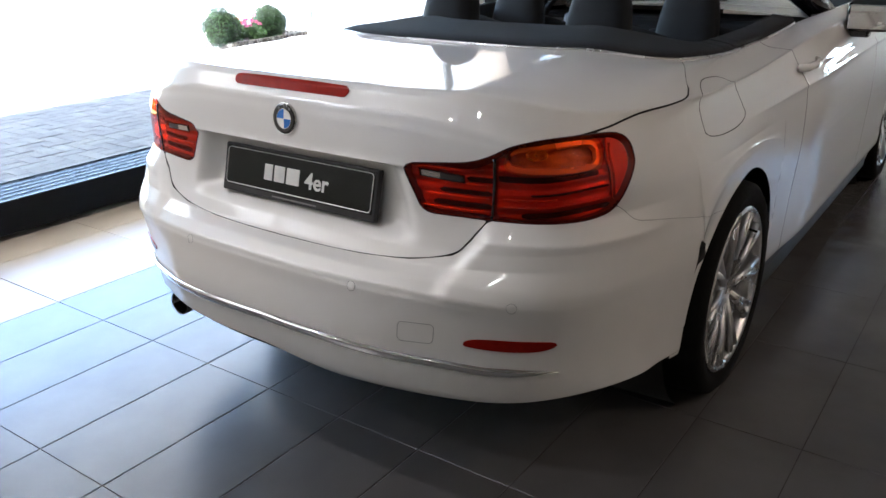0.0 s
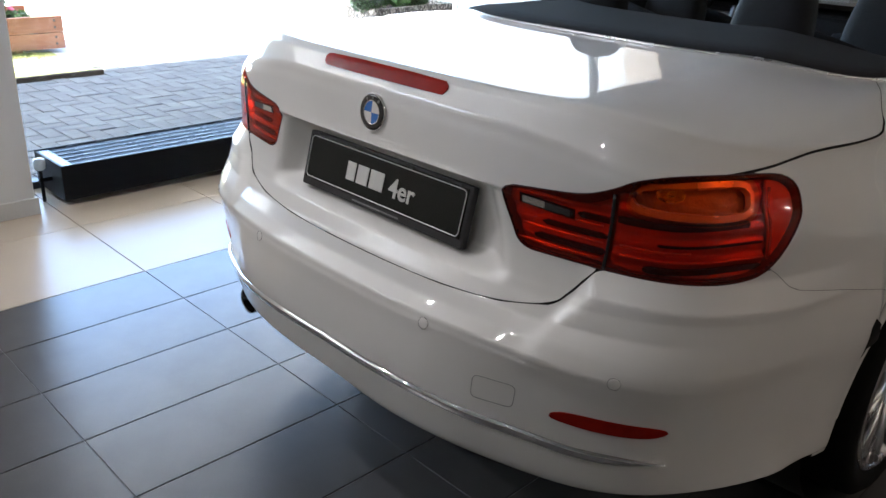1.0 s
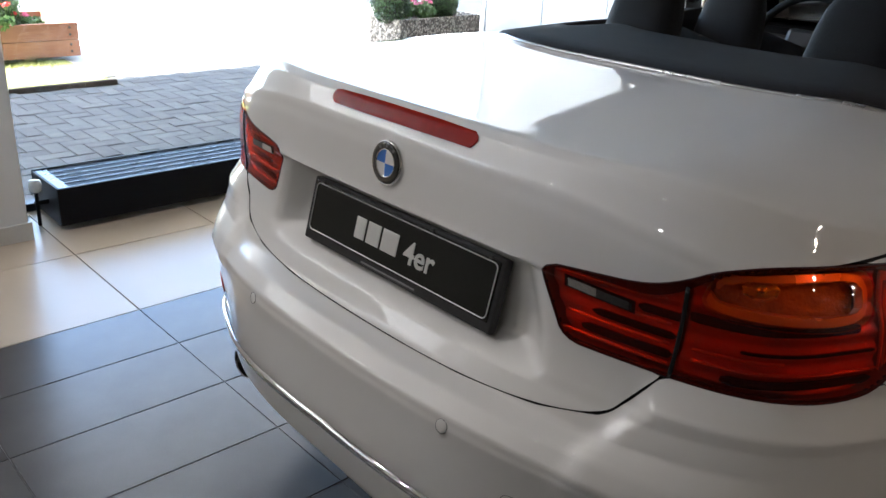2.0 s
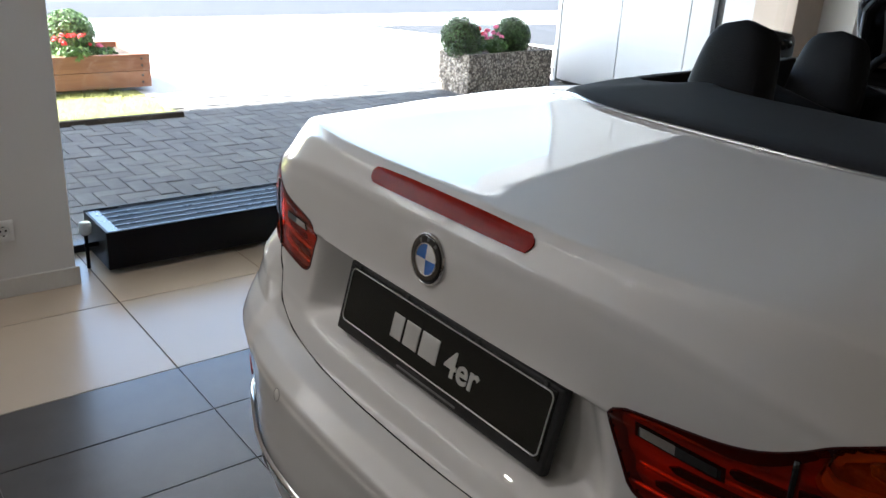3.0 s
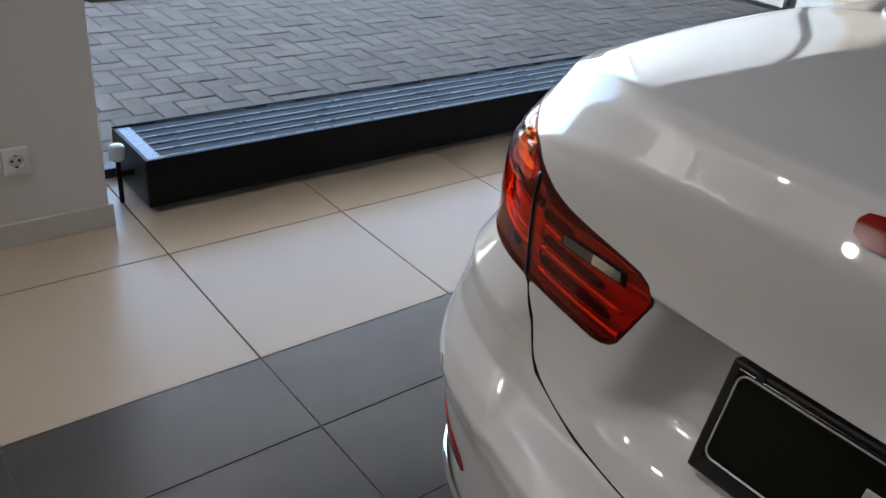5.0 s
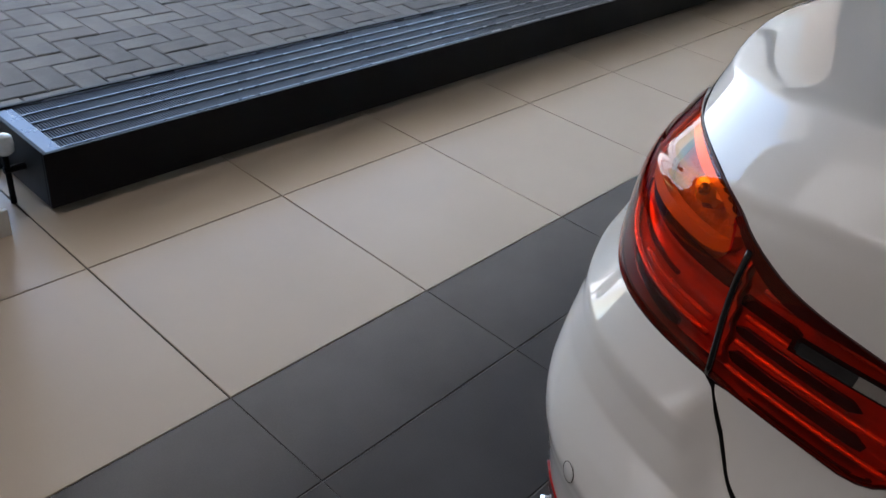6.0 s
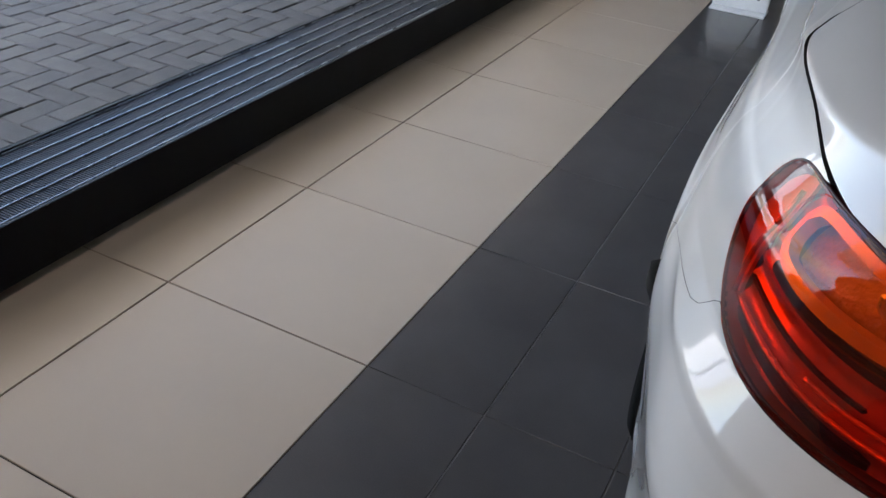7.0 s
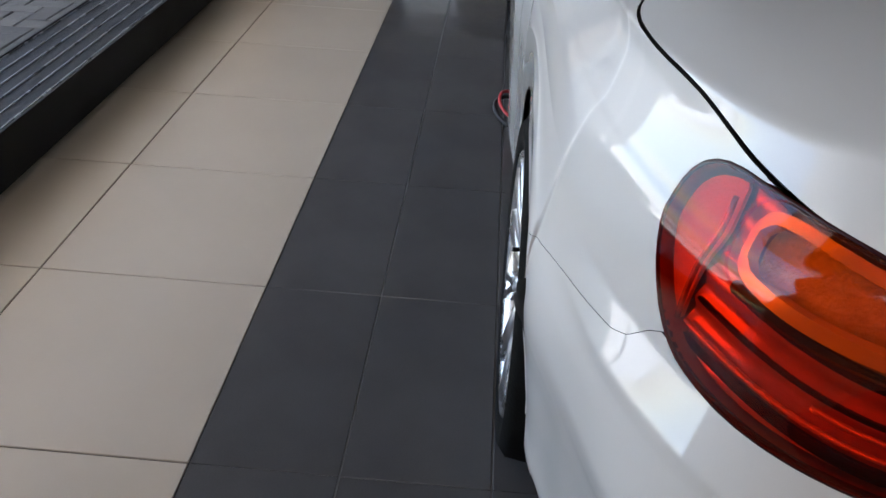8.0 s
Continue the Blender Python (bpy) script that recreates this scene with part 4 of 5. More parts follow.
# ---- wheels ----
def wheel(x, y, sgn):
    root = new("wheel")
    root.parent = car
    root.matrix_basis = Matrix.Translation((x, y, .333)) @ (Matrix.Rotation(math.pi, 4, "Z") if sgn < 0 else Matrix())
    tagged(root, "silver multi-spoke alloy wheel with a low black tyre")
    bm = bmesh.new()
    add_lathe(bm, [(.252, -.10), (.275, -.109), (.305, -.112), (.326, -.096), (.333, -.06), (.333, .06), (.326, .096), (.305, .112), (.275, .109), (.257, .100)], "X", 72)
    part("tyre", bm, M["rubber"], root, "black low-profile tyre", smooth_faces=True)
    bm = bmesh.new()
    add_lathe(bm, [(.258, .103), (.251, .109), (.243, .104), (.234, .085), (.227, .03), (.231, -.09), (.256, -.10)], "X", 72)
    part("rim", bm, M["alloy"], root, "bright rim", smooth_faces=True)
    for k in range(10):
        for d in (-.085, .085):
            t = 2 * math.pi * k / 10
            bm = bmesh.new()
            a0, a1 = t, t + d
            p0 = Vector((.075, .045 * math.cos(a0), .045 * math.sin(a0)))
            p1 = Vector((.092, .145 * math.cos(t + d * .55), .145 * math.sin(t + d * .55)))
            p2 = Vector((.098, .239 * math.cos(a1), .239 * math.sin(a1)))
            add_tube(bm, [p0, p1, p2], [.013, .0105, .012], 8)
            part("spoke", bm, M["alloy"], root, smooth_faces=True)
    bm = bmesh.new()
    add_lathe(bm, [(.064, .02), (.062, .072), (.050, .082), (.033, .084), (.031, .078), (.0005, .080)], "X", 40)
    part("hub", bm, M["alloy"], root, "hub with a flat cap", smooth_faces=True)
    bm = bmesh.new()
    add_lathe(bm, [(.165, -.01), (.165, .012), (.06, .012)], "X", 48)
    part("brake_disc", bm, M["mirror_metal"], root, "steel brake disc", smooth_faces=True)
    bm = bmesh.new()
    add_lathe(bm, [(.227, -.05), (.02, -.05)], "X", 40)
    part("dust_shield", bm, M["gap"], root, "dark dust shield")
    bm = bmesh.new()
    add_tube(bm, [(.09, .20 * math.cos(.9), .20 * math.sin(.9)), (.118, .195 * math.cos(.9), .195 * math.sin(.9))], .004, 8)
    part("valve", bm, M["rubber"], root, "black valve")


for sgn in (-1, 1):
    for ay in (AXLE_R, AXLE_F):
        wheel(sgn * .780, ay + .022, sgn)
        bm = bmesh.new()
        add_lathe(bm, [(.374, sgn * .81), (.385, sgn * .5), (.1, sgn * .5)], "X", 48, (0, ay + .006, .335))
        part("wheel_arch", bm, M["gap"], car, "dark arch liner", smooth_faces=True)

# ---- car: cabin ----
def loft(sections, closed_ends=True):
    """Faces between rings of equal length."""
    bm = bmesh.new()
    rings = [[bm.verts.new(p) for p in s] for s in sections]
    n = len(rings[0])
    for ra, rb in zip(rings, rings[1:]):
        for k in range(n):
            bm.faces.new((ra[k], ra[(k + 1) % n], rb[(k + 1) % n], rb[k]))
    if closed_ends:
        bm.faces.new(rings[0][::-1])
        bm.faces.new(rings[-1])
    bmesh.ops.recalc_face_normals(bm, faces=bm.faces)
    return bm


def tonneau():
    """Black padded shelf between the lid and the rear seats, following the opening's edge."""
    bm = bmesh.new()
    row = GP[-1]
    keep = [Vector(p) for p, y in zip(row, GY[-1]) if y < 1.9]
    grid = []
    for f, dz, dy in ((1.0, -.004, -.004), (.997, .008, .0), (.985, .016, .012), (.95, .022, .05), (.88, .026, .14), (.80, .030, .24), (.74, .033, .32), (.72, .03, .345), (.72, -.02, .35), (.72, -.2, .35)):
        line = []
        for p in keep:
            side = float(smooth(np.array(p.y), .7, 1.1))
            x = p.x * (f + (1 - f) * .55 * side)
            line.append(bm.verts.new((x, p.y + dy * (1 - side), p.z + dz)))
        grid.append(line)
    for a, b in zip(grid, grid[1:]):
        for k in range(len(keep) - 1):
            bm.faces.new((a[k], a[k + 1], b[k + 1], b[k]))
    bmesh.ops.recalc_face_normals(bm, faces=bm.faces)
    part("tonneau_cover", bm, M["fabric"], car, "black padded cover behind the seats", smooth_faces=True)
    bm = bmesh.new()
    pts = [p + Vector((0, -.006, .003)) for p in keep]
    add_tube(bm, pts, .0045, 8)
    part("edge_moulding", bm, M["alloy"], car, "satin metal moulding along the opening", smooth_faces=True)


tonneau()


def cushion(w, d, h, r=.35, seg=24, rows=14):
    """A rounded pad: width, depth, height, standing on z = 0."""
    sections = []
    for k in range(rows + 1):
        t = k / rows
        z = h * t
        s = (1 - abs(2 * t - 1) ** 4) ** .25 if 0 < t < 1 else .02
        s = max(s, .05)
        sections.append([(w / 2 * s * math.copysign(abs(math.cos(a)) ** .55, math.cos(a)), d / 2 * s * math.copysign(abs(math.sin(a)) ** .55, math.sin(a)), z) for a in np.linspace(0, 2 * math.pi, seg, endpoint=False)])
    return loft(sections)


def dome(w, d, h, seg=28, rows=16):
    """A headrest: full at the foot, rounded in towards the top."""
    sections = []
    for k in range(rows + 1):
        t = k / rows
        s = max(.03, (1 - t ** 12) ** .5) * (1 - .30 * t ** 1.9)
        sections.append([(w / 2 * s * math.copysign(abs(math.cos(a)) ** .6, math.cos(a)), d / 2 * max(s, .25) * math.copysign(abs(math.sin(a)) ** .6, math.sin(a)) + .02 * t, h * t) for a in np.linspace(0, 2 * math.pi, seg, endpoint=False)])
    return loft(sections)


def seat(x, y, z_top, width, front):
    root = new("front_seat" if front else "rear_seat")
    root.parent = car
    tagged(root, "black leather car seat with a rounded headrest")
    root.matrix_basis = Matrix.Translation((x, y, 0))
    h = part("headrest", dome(.250 if front else .232, .120, .245), M["leather"], root, smooth_faces=True)
    h.matrix_basis = Matrix.Translation((0, 0, z_top - .25)) @ Matrix.Rotation(radians(-8), 4, "X")
    b = part("backrest", cushion(width, .17, .62), M["leather"], root, smooth_faces=True)
    b.matrix_basis = Matrix.Translation((0, .06, z_top - .78)) @ Matrix.Rotation(radians(-12 if front else -14), 4, "X")
    c = part("cushion", cushion(width, .5, .2), M["leather"], root, smooth_faces=True)
    c.matrix_basis = Matrix.Translation((0, .32, .32))


for sx in (-.33, .27):
    seat(sx, 1.06, 1.225, .50, False)
for sx in (-.45, .33):
    seat(sx, 1.77, 1.165, .52, True)

part("cabin_floor", box(-.70, .70, .95, 2.9, .25, .32), M["fabric"], car, "black cabin carpet")
for sgn in (-1, 1):
    part("door_trim", box(sgn * .69 - .02, sgn * .69 + .02, 1.1, 2.6, .3, .985, .012), M["leather"], car, "black inner door trim")
part("dashboard", box(-.70, .70, 2.35, 2.75, .55, .96, .06, 4), M["leather"], car, "black dashboard")
bm = bmesh.new()
add_tube(bm, [(.185 * math.cos(t), 0, .185 * math.sin(t)) for t in np.linspace(0, 2 * math.pi, 48, endpoint=False)], .016, 10, closed=True)
st = part("steering_wheel", bm, M["leather"], car, "black leather steering wheel", smooth_faces=True)
st.matrix_basis = Matrix.Translation((-.37, 2.20, .93)) @ Matrix.Rotation(radians(-25), 4, "X")
part("spoke", box(-.17, .17, -.012, .012, -.03, .02, .008), M["black"], st)
part("boss", box(-.06, .06, -.03, .02, -.06, .05, .02), M["black"], st)

# windscreen with its black frame
bm = bmesh.new()
half_arc = [(-.68, 2.58, .97), (-.62, 2.40, 1.08), (-.56, 2.24, 1.17), (-.51, 2.12, 1.25), (-.44, 2.05, 1.292), (-.25, 2.015, 1.306)]
arc = half_arc + [(0, 2.005, 1.312)] + [(-x, y, z) for x, y, z in half_arc[::-1]]
add_tube(bm, arc, .060, 12)
part("windscreen_frame", bm, M["gloss_black"], car, "black windscreen frame", smooth_faces=True)
bm = bmesh.new()
L, R = [bm.verts.new(p) for p in arc[:7]], [bm.verts.new(p) for p in arc[:5:-1]]
for k in range(6):
    if k == 5:
        bm.faces.new((L[k], L[k + 1], R[k]))
    else:
        bm.faces.new((L[k], L[k + 1], R[k + 1], R[k]))
part("windscreen", bm, M["clear"], car, "clear windscreen")
bm = bmesh.new()
add_box(bm, -.12, .12, -.012, .02, -.035, .035, .014, 3)
mi = part("inside_mirror", bm, M["black"], car, "black inside mirror")
mi.location = (0, 2.08, 1.235)


def side_mirror(sgn):
    root = new("side_mirror")
    root.parent = car
    root.matrix_basis = Matrix.Translation((sgn * .93, 2.18, 1.015))
    tagged(root, "gloss black side mirror with a black foot")
    sh = part("shell", cushion(.19, .12, .135), M["gloss_black"], root, "black mirror shell", smooth_faces=True)
    sh.matrix_basis = Matrix.Translation((0, .02, -.055))
    part("mirror_glass", box(-.078, .078, -.048, -.040, -.038, .055, .004), M["chrome"], root, "mirror glass")
    part("foot", box(-.11 if sgn > 0 else 0, 0 if sgn > 0 else .11, -.01, .05, -.075, -.04, .01), M["gloss_black"], root, "black foot")


side_mirror(1)
side_mirror(-1)

# bonnet and front closing, little seen
bm = bmesh.new()
secs = []
for y in np.linspace(2.45, 4.33, 14):
    w = .70 * (1 - max(0, (y - 3.5) / .92) ** 2.6) ** (1 / 2.2) + .005
    zz = .995 - .14 * ((y - 2.45) / 1.9) ** 2
    secs.append([bm.verts.new((w * t, y, zz + .03 * (1 - t * t) - .02)) for t in np.linspace(-1, 1, 11)])
for a, b in zip(secs, secs[1:]):
    for k in range(10):
        bm.faces.new((a[k], a[k + 1], b[k + 1], b[k]))
part("bonnet", bm, M["paint"], car, "white painted bonnet", smooth_faces=True)

for sgn in (-1, 1):
    p, n = on_skin(sgn * 2.26, 13.2)
    bm = bmesh.new()
    add_tube(bm, [(0, -.11, 0), (.022, -.08, 0), (.028, 0, 0), (.022, .08, 0), (0, .11, 0)], .011, 10, flat=1.2)
    hd = part("door_handle", bm, M["paint"], car, "white door handle", smooth_faces=True)
    hd.matrix_basis = Matrix.Translation(p) @ (Matrix() if sgn > 0 else Matrix.Rotation(math.pi, 4, "Z"))

# ---- radiator under the window ----
rad = empty("floor_radiator", (-1.0, 0.045, 0), "low black floor convector with a slatted top grille along the window", "radiator")
RY = 5.18
X0, X1, Z0, Z1 = -.165, .150, .026, .187
part("front_panel", box(X1 - .012, X1, 0, RY, Z0, Z1, .002), M["radiator"], rad, "black lacquered front")
part("back_panel", box(X0, X0 + .012, 0, RY, Z0, Z1 + .004, .002), M["radiator"], rad)
part("end_panel", box(X0 + .012, X1 - .012, 0, .012, Z0, Z1, .002), M["radiator"], rad)
part("end_cap", box(X0 + .012, X1 - .012, .012, .055, Z1 - .006, Z1 - .001, .0015), M["rad_rail"], rad, "plain end plate of the grille")
part("bottom_panel", box(X0 + .012, X1 - .012, .012, RY, Z0, Z0 + .01), M["radiator"], rad)
bm = bmesh.new()
n_fin = int((RY - .06) / .0085)
verts, faces = [], []
for k in range(n_fin):
    y = .058 + k * .0085
    b = len(verts)
    for dy, z in ((0, Z1 - .016), (0, Z1 - .003), (.0042, Z1 - .003), (.0042, Z1 - .016)):
        verts += [(X0 + .012, y + dy, z), (X1 - .012, y + dy, z)]
    faces += [(b, b + 1, b + 3, b + 2), (b + 2, b + 3, b + 5, b + 4), (b + 4, b + 5, b + 7, b + 6)]
bm.free()
me = bpy.data.meshes.new("slat_field")
me.from_pydata(verts, [], faces)
tagged(link("slat_field", me, M["rad_top"], rad, "fine cross slats of the grille"), kind="stuff")
for x in np.linspace(X0 + .016, X1 - .018, 6):
    part("grille_rail", box(x - .0035, x + .0035, .055, RY, Z1 - .004, Z1, .001, 1), M["rad_rail"], rad, "lengthwise grille rail")
for y in (.35, 1.75, 3.15, 4.6):
    part("foot", box(-.02, .02, y - .02, y + .02, 0, Z0, .002), M["radiator"], rad)
bm = bmesh.new()
add_tube(bm, [(.02, -.0, .10), (.02, -.055, .10)], .010, 12)
add_tube(bm, [(.02, -.045, .0), (.02, -.045, .15)], .008, 12)
part("pipe", bm, M["radiator"], rad, "black supply pipe")
bm = bmesh.new()
add_lathe(bm, [(.001, .0), (.02, .0), (.026, .008), (.027, .03), (.023, .048), (.016, .052), (.001, .053)], "Z", 20, (.02, -.045, .150))
part("valve_knob", bm, M["knob"], rad, "ribbed clear grey valve knob", smooth_faces=True)


# ---- sockets ----
def socket(y):
    root = empty("socket", (WALL_X, y, .262), "white wall socket in a square frame", "socket", "sockets on the pier")
    bm = bmesh.new()
    n = 48
    rings = []
    for r, x, sq in ((.0355, 0, 1), (.0355, .007, 1), (.033, .009, 1), (.0232, .009, 0), (.0222, .0102, 0), (.0205, .0095, 0), (.0195, .0012, 0)):
        ring = []
        for k in range(n):
            t = 2 * math.pi * k / n
            f = r / max(abs(math.cos(t)), abs(math.sin(t))) if sq else r
            ring.append(bm.verts.new((x, f * math.cos(t), f * math.sin(t) * (1.12 if sq else 1))))
        rings.append(ring)
    for ra, rb in zip(rings, rings[1:]):
        for k in range(n):
            bm.faces.new((ra[k], ra[(k + 1) % n], rb[(k + 1) % n], rb[k]))
    bm.faces.new(rings[-1])
    bmesh.ops.recalc_face_normals(bm, faces=bm.faces)
    part("frame", bm, M["plastic_white"], root, angle=40)
    # contact holes are oversized dark discs, with the hole's shade in their colour
    for d in (-.0095, .0095):
        bm = bmesh.new()
        add_lathe(bm, [(.0042, .0012), (.0040, .0024), (.0001, .0024)], "X", 12, (0, d, 0))
        part("hole", bm, M["socket_hole"], root, "raised dark disc standing for a shaded contact hole")
    # clips coloured dark too, for the shade in the well
    for d in (-.018, .018):
        part("earth_clip", box(.001, .0085, -.004, .004, d - .0018, d + .0018), M["socket_hole"], root)


socket(-.392)
socket(-.3195)

# ---- planters ----
def leaves(centre, radius, count, size, seed, squash=1.0):
    """A ball of many small leaf blades with an uneven outline."""
    rnd = random.Random(seed)
    verts, faces = [], []
    c = Vector(centre)
    for _ in range(count):
        d = Vector((rnd.gauss(0, 1), rnd.gauss(0, 1), rnd.gauss(0, 1))).normalized()
        r = radius * (1 - .30 * rnd.random() ** 2 + .05 * noise.noise(d * 3.0))
        p = c + Vector((d.x * r, d.y * r, d.z * r * squash))
        t = (d + Vector((rnd.uniform(-1, 1), rnd.uniform(-1, 1), rnd.uniform(-1, 1))) * .9).normalized()
        s = t.orthogonal().normalized()
        s.rotate(Matrix.Rotation(rnd.uniform(0, 6.28), 3, t))
        w, l = size * rnd.uniform(.35, .6), size * rnd.uniform(.7, 1.3)
        up = t.cross(s)
        b = len(verts)
        verts += [p - s * l * .5, p + up * w * .5 + t * w * .15, p + s * l * .5, p - up * w * .5 + t * w * .15]
        faces.append((b, b + 1, b + 2, b + 3))
    me = bpy.data.meshes.new("leaves")
    me.from_pydata([tuple(v) for v in verts], [], faces)
    return me


def bush(at, radius, seed, label, mat="leaf", count=5200, size=.022):
    root = empty("box_bush", at, label, "bush")
    bm = bmesh.new()
    bmesh.ops.create_icosphere(bm, subdivisions=3, radius=radius * .86)
    for v in bm.verts:
        v.co *= 1 + .08 * noise.noise(v.co * 9)
    bmesh.ops.translate(bm, vec=(0, 0, radius * .9), verts=bm.verts)
    part("inner_twigs", bm, M["twig"], root)
    tagged(link("leaves", leaves((0, 0, radius * .9), radius, count, size, seed), M[mat], root, "small clipped leaves"), kind="stuff")
    bm = add_tube(bmesh.new(), [(0, 0, -.08), (0, 0, radius * .5)], .012, 8)
    part("stem", bm, M["twig"], root)


def flowers(at, seed, label, petal, n=9, spread=.14, height=.16):
    rnd = random.Random(seed)
    root = empty("flowering_plant", at, label, "plant")
    bm = bmesh.new()
    heads, lv = [], []
    for _ in range(n):
        x, y, z = rnd.uniform(-.6, .6) * spread, rnd.uniform(-1, 1) * spread, height * rnd.uniform(.6, 1.1)
        add_tube(bm, [(x * .3, y * .3, -.03), (x * .8, y * .8, z * .6), (x, y, z)], .003, 5)
        heads.append(Vector((x, y, z)))
    part("stems", bm, M["leaf_light"], root)
    bm = bmesh.new()
    for h in heads:
        for _ in range(16):
            d = Vector((rnd.gauss(0, 1), rnd.gauss(0, 1), abs(rnd.gauss(0, 1)))).normalized()
            p = h + d * .022 * rnd.uniform(.6, 1)
            s = d.orthogonal().normalized() * .013
            t = d.cross(s).normalized() * .011
            vs = [bm.verts.new(p + a) for a in (s, t + d * .004, -s, -t + d * .004)]
            bm.faces.new(vs)
    part("petals", bm, M[petal], root, "bunched petals")
    tagged(link("leaves", leaves((0, 0, height * .35), spread * .9, 420, .045, seed + 5, .55), M["leaf_light"], root, "green leaves"), kind="stuff")


def trough(name, at, rz, lx, ly, h, wall, mat, label, bevel):
    """An open planter box: four walls, a floor and soil."""
    root = empty(name, at, label, "planter")
    root.rotation_euler = (0, 0, radians(rz))
    bm = bmesh.new()
    o = [(-lx / 2, -ly / 2), (lx / 2, -ly / 2), (lx / 2, ly / 2), (-lx / 2, ly / 2)]
    i = [(math.copysign(abs(x) - wall, x), math.copysign(abs(y) - wall, y)) for x, y in o]
    rings = [[bm.verts.new((x, y, z)) for x, y in loop] for loop, z in ((o, 0), (o, h), (i, h), (i, h - .06))]
    for a, b in zip(rings, rings[1:]):
        for k in range(4):
            bm.faces.new((a[k], a[(k + 1) % 4], b[(k + 1) % 4], b[k]))
    bmesh.ops.recalc_face_normals(bm, faces=bm.faces)
    bmesh.ops.bevel(bm, geom=[e for e in bm.edges if len(e.link_faces) == 2], offset=bevel, segments=2, affect="EDGES")
    part("trough", bm, mat, root)
    bm = bmesh.new()
    bmesh.ops.create_grid(bm, x_segments=14, y_segments=24, size=.5)
    for v in bm.verts:
        v.co = Vector((v.co.x * (lx - 2 * wall), v.co.y * (ly - 2 * wall), h - .045 + .02 * noise.noise(v.co * 12)))
    part("soil", bm, M["soil"], root, "dark planting soil", smooth_faces=True)
    return root


trough("stone_planter", (-3.60, 4.48, -.004), 4, .42, 1.11, .36, .05, M["washed"], "square washed-concrete planter with exposed pebbles", .008)
bush((-3.55, 3.98, .32), .185, 3, "dark green clipped box ball in the stone planter")
bush((-3.57, 4.62, .32), .175, 4, "dark green clipped box ball in the stone planter")
flowers((-3.50, 4.36, .33), 7, "pink flowers between the box balls", "petal_pink", 10, .12, .22)
flowers((-3.62, 4.26, .33), 8, "red and green flowering plant between the box balls", "petal_red", 7, .12, .24)

wood = empty("wood_planter", (-4.95, .55, 0), "long red-brown timber planter box on the lawn edge", "planter")
for k in range(2):
    z = .035 + k * .135
    part("board", box(.36, .40, -1.4, .97, z, z + .131, .004), M["wood"], wood)
    part("board", box(-.40, -.36, -1.4, .97, z, z + .131, .004), M["wood"], wood)
    part("board", box(-.36, .36, .93, .97, z, z + .131, .004), M["wood"], wood)
part("soil", box(-.36, .36, -1.4, .93, .05, .255), M["soil"], wood, "dark planting soil")
for z in (.075, .130, .210, .265):
    bm = add_lathe(bmesh.new(), [(.011, .400), (.010, .404), (.001, .405)], "X", 10, (0, .90, z))
    part("screw", bm, M["socket_hole"], wood, "dark screw head")
part("runner", box(-.3, .3, .55, .65, 0, .05), M["wood"], wood)
part("runner", box(-.3, .3, -1.0, -.9, 0, .05), M["wood"], wood)
bush((-4.85, .98, .25), .20, 12, "light green clipped box ball in the timber planter", "leaf_light", 5200, .026)
flowers((-4.66, .95, .24), 15, "red and pink geranium in the timber planter", "petal_red", 12, .15, .2)
flowers((-4.72, 1.2, .24), 16, "low green plant in the timber planter", "petal_pink", 3, .12, .12)

# lawn patch
rnd = random.Random(21)
verts, faces = [], []
for _ in range(9000):
    x, y = rnd.uniform(-4.6, -3.56), rnd.uniform(-1.6, 1.40)
    if y > 1.40 - .25 * max(0, (-3.9 - x)):
        continue
    a, h, w = rnd.uniform(0, 6.28), rnd.uniform(.02, .055) * (1.6 if x < -4.45 else 1), .004
    lx, ly = math.cos(a) * h * .6, math.sin(a) * h * .6
    b = len(verts)
    verts += [(x - w, y, 0), (x + w, y, 0), (x + lx, y + ly, h)]
    faces.append((b, b + 1, b + 2))
me = bpy.data.meshes.new("grass")
me.from_pydata(verts, [], faces)
tagged(link("grass", me, M["grass"]), "short dry yellow-green grass before the timber planter", "grass", kind="stuff")
# raised earth edge, the shade on its front put into the dark soil colour
tagged(part("lawn_edge", box(-3.575, -3.535, -1.6, 1.40, -.008, .030, .006), M["soil"]), "earth edge of the lawn strip, coloured dark for its shade", "lawn", kind="structure")
tagged(part("lawn_soil", box(-4.62, -3.55, -1.6, 1.40, -.008, .004, .002), M["grass"]), "worn lawn strip", "lawn", kind="structure")

# ---- cable loop and sign foot on the floor ----
coil = empty("charging_cable", (.66, 2.30, 0), "red and black charging cable looped on the floor beside the car", "cable")
bm = bmesh.new()
add_tube(bm, [(.09 * math.cos(t), .07 * math.sin(t), .018 + .004 * math.sin(3 * t) + .10 * (0.5 + 0.5 * math.cos(t - 2.6))) for t in np.linspace(0, 2 * math.pi, 40, endpoint=False)], .006, 8, closed=True)
part("red_lead", bm, M["red_cable"], coil, "red lead", smooth_faces=True)
bm = bmesh.new()
add_tube(bm, [(.10 * math.cos(t) - .005, .085 * math.sin(t), .012 + .08 * (0.5 + 0.5 * math.cos(t - 2.4))) for t in np.linspace(0, 2 * math.pi, 40, endpoint=False)], .008, 8, closed=True)
part("black_lead", bm, M["black"], coil, "black lead", smooth_faces=True)
sign = empty("sign_foot", (.17, 4.24, 0), "white sheet-metal sign foot with two screws", "stand")
part("base_plate", box(-.15, .15, -.085, .085, 0, .012, .004), M["plastic_white"], sign)
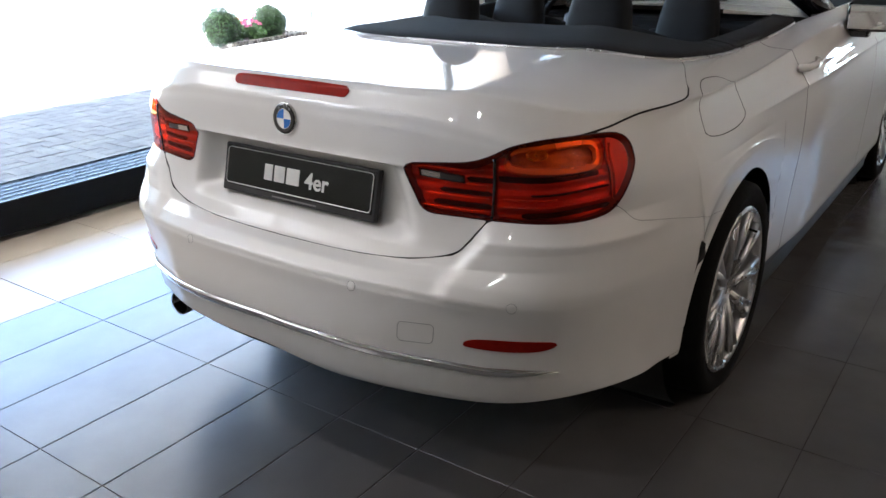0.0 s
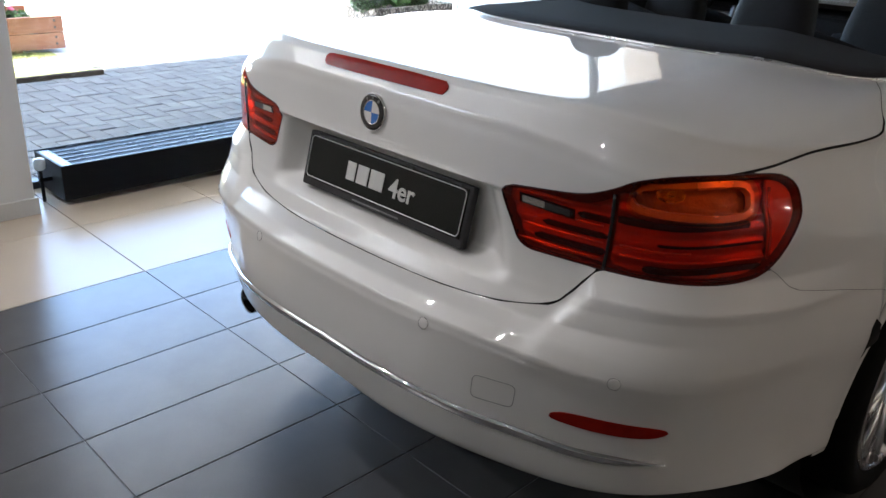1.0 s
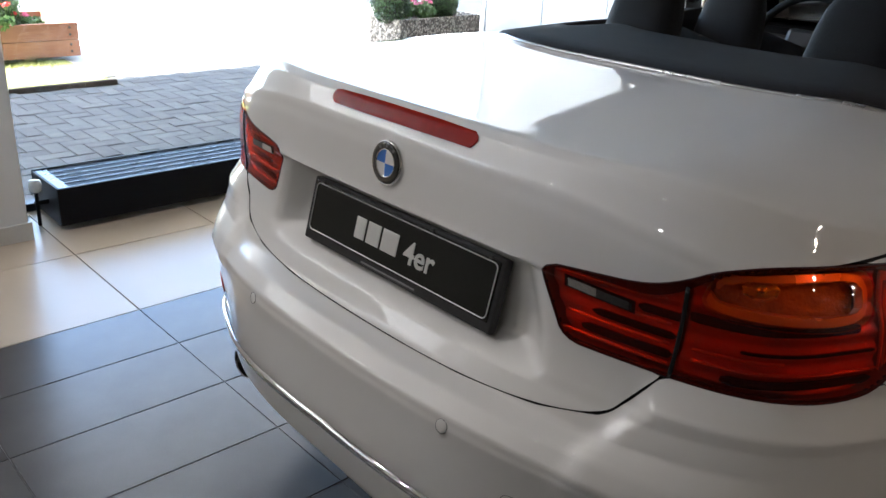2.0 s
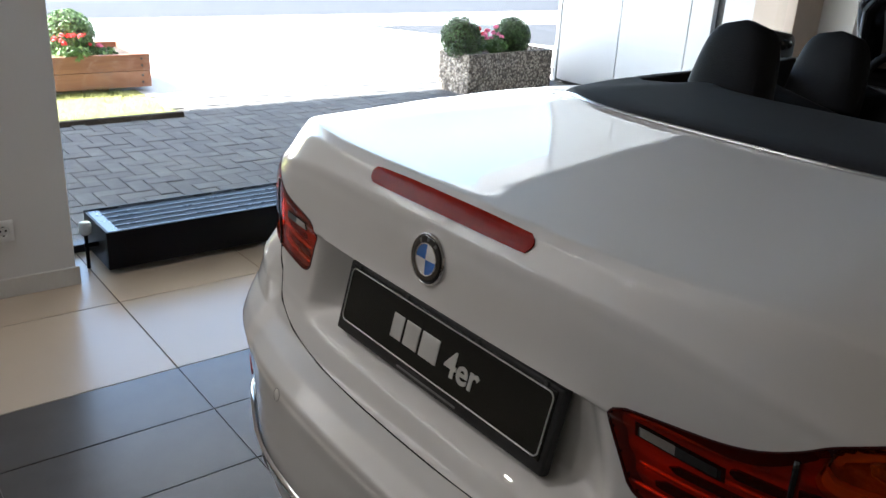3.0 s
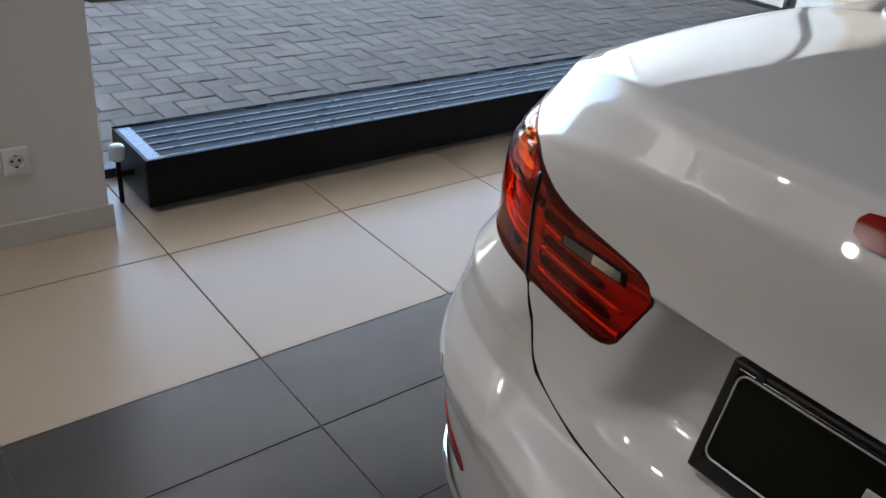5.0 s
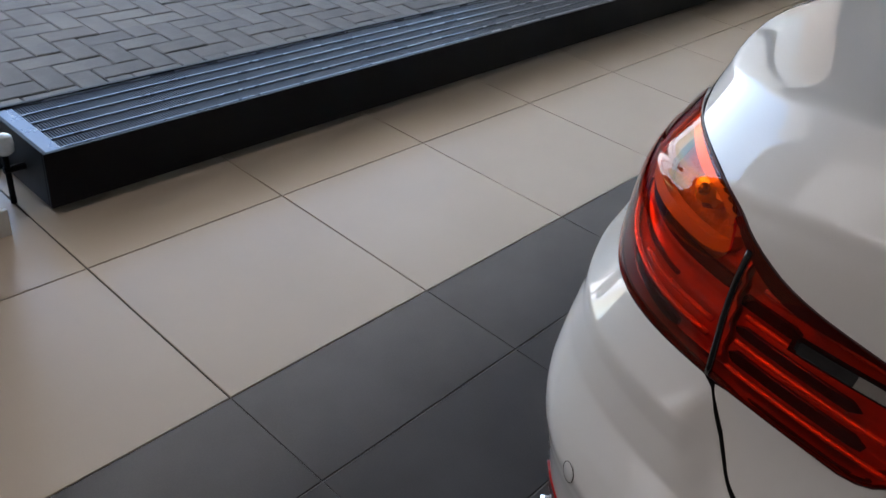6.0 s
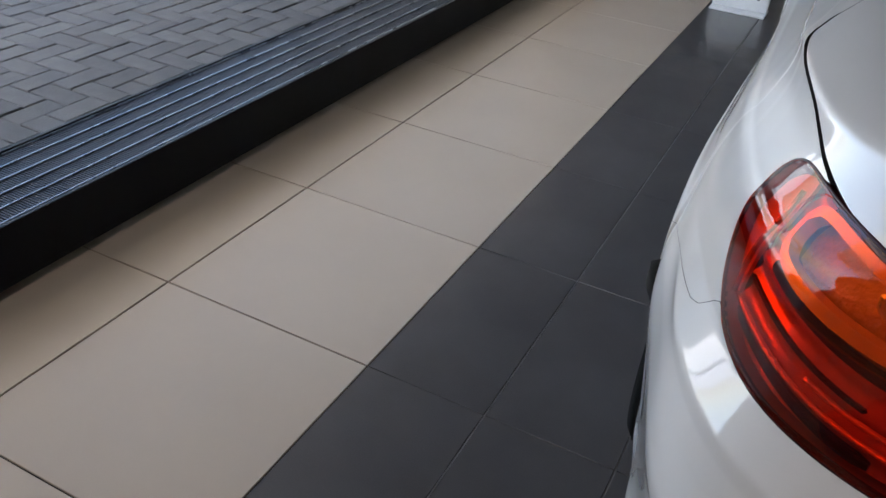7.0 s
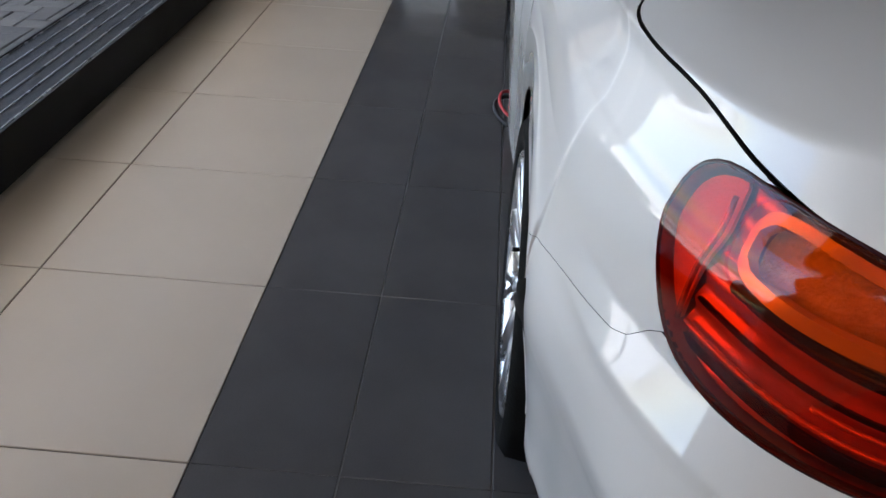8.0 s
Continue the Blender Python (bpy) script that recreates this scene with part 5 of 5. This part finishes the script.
part("upright", box(-.15, .15, -.008, .008, .012, .19, .004), M["plastic_white"], sign)
for x in (-.09, .09):
    bm = add_lathe(bmesh.new(), [(.008, -.009), (.007, -.013), (.001, -.014)], "Y", 12, (x, 0, .08))
    part("screw", bm, M["socket_hole"], sign, "dark screw head")

# ---- ceiling lights ----
for x, y in ((-.15, -1.3), (-.15, -3.2), (1.5, -2.4), (2.4, -2.4), (2.4, -4.2), (5.2, .4), (5.2, 2.4), (5.2, 4.4), (6.6, .4), (6.6, 2.4), (6.6, 4.4)):
    root = empty("ceiling_light", (x, y, CEIL), "round recessed ceiling spotlight", "lamp", "ceiling spotlights")
    bm = add_lathe(bmesh.new(), [(.075, 0), (.075, -.008), (.06, -.010), (.055, -.002)], "Z", 32)
    part("trim_ring", bm, M["plastic_white"], root, smooth_faces=True)
    ob = new("spot", bpy.data.lights.new("spot", "AREA"))
    ob.data.shape, ob.data.size, ob.data.energy, ob.data.color = "DISK", .10, 2.0 if x < 0 else .7 if x > 4 else .2, (1.0, .80, .62) if x > 4 else (1.0, .93, .86)
    ob.matrix_world = look((x, y, CEIL - .012), (x, y, 0))

# ---- floor tiles, near ones as single pieces ----
PX, PY, JOINT = .2955, .600, .0040
floor = empty("floor", (0, 0, 0), "showroom floor of beige square tiles and anthracite long tiles", "floor", kind="structure")
me_beige = piece_mesh("beige_tile", 2 * PX - JOINT, PY - JOINT, .01, .0012)
me_dark = piece_mesh("dark_tile", PX - JOINT, PY - .0020, .01, .0009)
me_beige.materials.append(M["beige"])
me_dark.materials.append(M["anthracite"])
stuff = {"beige": ([], []), "dark": ([], [])}


def tile(kind, cx, cy, w, near):
    if near:
        ob = new("tile", me_beige if kind == "beige" else me_dark)
        ob.location, ob.parent = (cx, cy, 0), floor
        return
    V, F = stuff[kind]
    b = len(V)
    gap = JOINT if cx < 2 else .0012
    hx, hy, e = (w - gap) / 2, (PY - gap) / 2, .0008
    V += [(cx - hx, cy - hy, -.006), (cx + hx, cy - hy, -.006), (cx + hx, cy + hy, -.006), (cx - hx, cy + hy, -.006)]
    V += [(cx - hx + e, cy - hy + e, 0), (cx + hx - e, cy - hy + e, 0), (cx + hx - e, cy + hy - e, 0), (cx - hx + e, cy + hy - e, 0)]
    F += [(b + 4, b + 5, b + 6, b + 7), (b, b + 1, b + 5, b + 4), (b + 1, b + 2, b + 6, b + 5), (b + 2, b + 3, b + 7, b + 6), (b + 3, b, b + 4, b + 7)]


for j in range(-10, 14):
    cy = (j + .5) * PY
    for i in range(8):
        tile("dark", (i + .5) * PX, cy, PX, -3 <= j <= 7)
    for i in range(-1, 0):
        tile("beige", (2 * i + 1) * PX, cy, 2 * PX, -3 <= j <= 7)
    tile("beige", -3 * PX, cy, 2 * PX, -2 <= j <= 7)
    for i in range(8, 26):
        tile("dark", (i + .5) * PX, cy, PX, False)
for kind, mat in (("beige", "beige"), ("dark", "anthracite")):
    me = bpy.data.meshes.new("far_tiles")
    me.from_pydata(*[stuff[kind][0], [], stuff[kind][1]])
    tagged(link("far_tiles", me, M[mat], floor), kind="stuff")

# ---- herringbone paving outside ----
paving = empty("pavement", (0, 0, 0), "shaded grey concrete paving in herringbone bond", "pavement", kind="structure")
me_a, me_b = piece_mesh("paver", .1955, .0955, .03, .004), piece_mesh("paver", .0955, .1955, .03, .004)
me_a.materials.append(M["paver"])
me_b.materials.append(M["paver"])
V, F = [], []
single = 0
for i in range(-120, 120):
    for j in range(-120, 120):
        k = (i - j) % 4
        if k == 0:
            c, hw, hd, me = (i + 1, j + .5), .0978, .0478, me_a
        elif k == 3:
            c, hw, hd, me = (i + .5, j + 1), .0478, .0978, me_b
        else:
            continue
        x, y = c[0] * .1 - 2.0, c[1] * .1 + 1.0
        if not (-4.28 < x < -1.28 and -3 < y < 5.28) or (x < -3.5 and y < 1.45):
            continue
        rz = random.uniform(-.0025, .0025)
        if x > -2.15 and -.2 < y < 3.2 and single < 300:
            ob = new("paver", me)
            ob.location, ob.parent = (x, y, rz), paving
            single += 1
            continue
        b, e = len(V), .004
        V += [(x + sx * hw, y + sy * hd, -.03 + rz) for sx, sy in ((-1, -1), (1, -1), (1, 1), (-1, 1))]
        V += [(x + sx * hw, y + sy * hd, -.005 + rz) for sx, sy in ((-1, -1), (1, -1), (1, 1), (-1, 1))]
        V += [(x + sx * (hw - e), y + sy * (hd - e), rz) for sx, sy in ((-1, -1), (1, -1), (1, 1), (-1, 1))]
        F.append((b + 8, b + 9, b + 10, b + 11))
        for s in range(4):
            t = (s + 1) % 4
            F += [(b + s, b + t, b + 4 + t, b + 4 + s), (b + 4 + s, b + 4 + t, b + 8 + t, b + 8 + s)]
me = bpy.data.meshes.new("far_pavers")
me.from_pydata(V, [], F)
tagged(link("far_pavers", me, M["paver"], paving), kind="stuff")
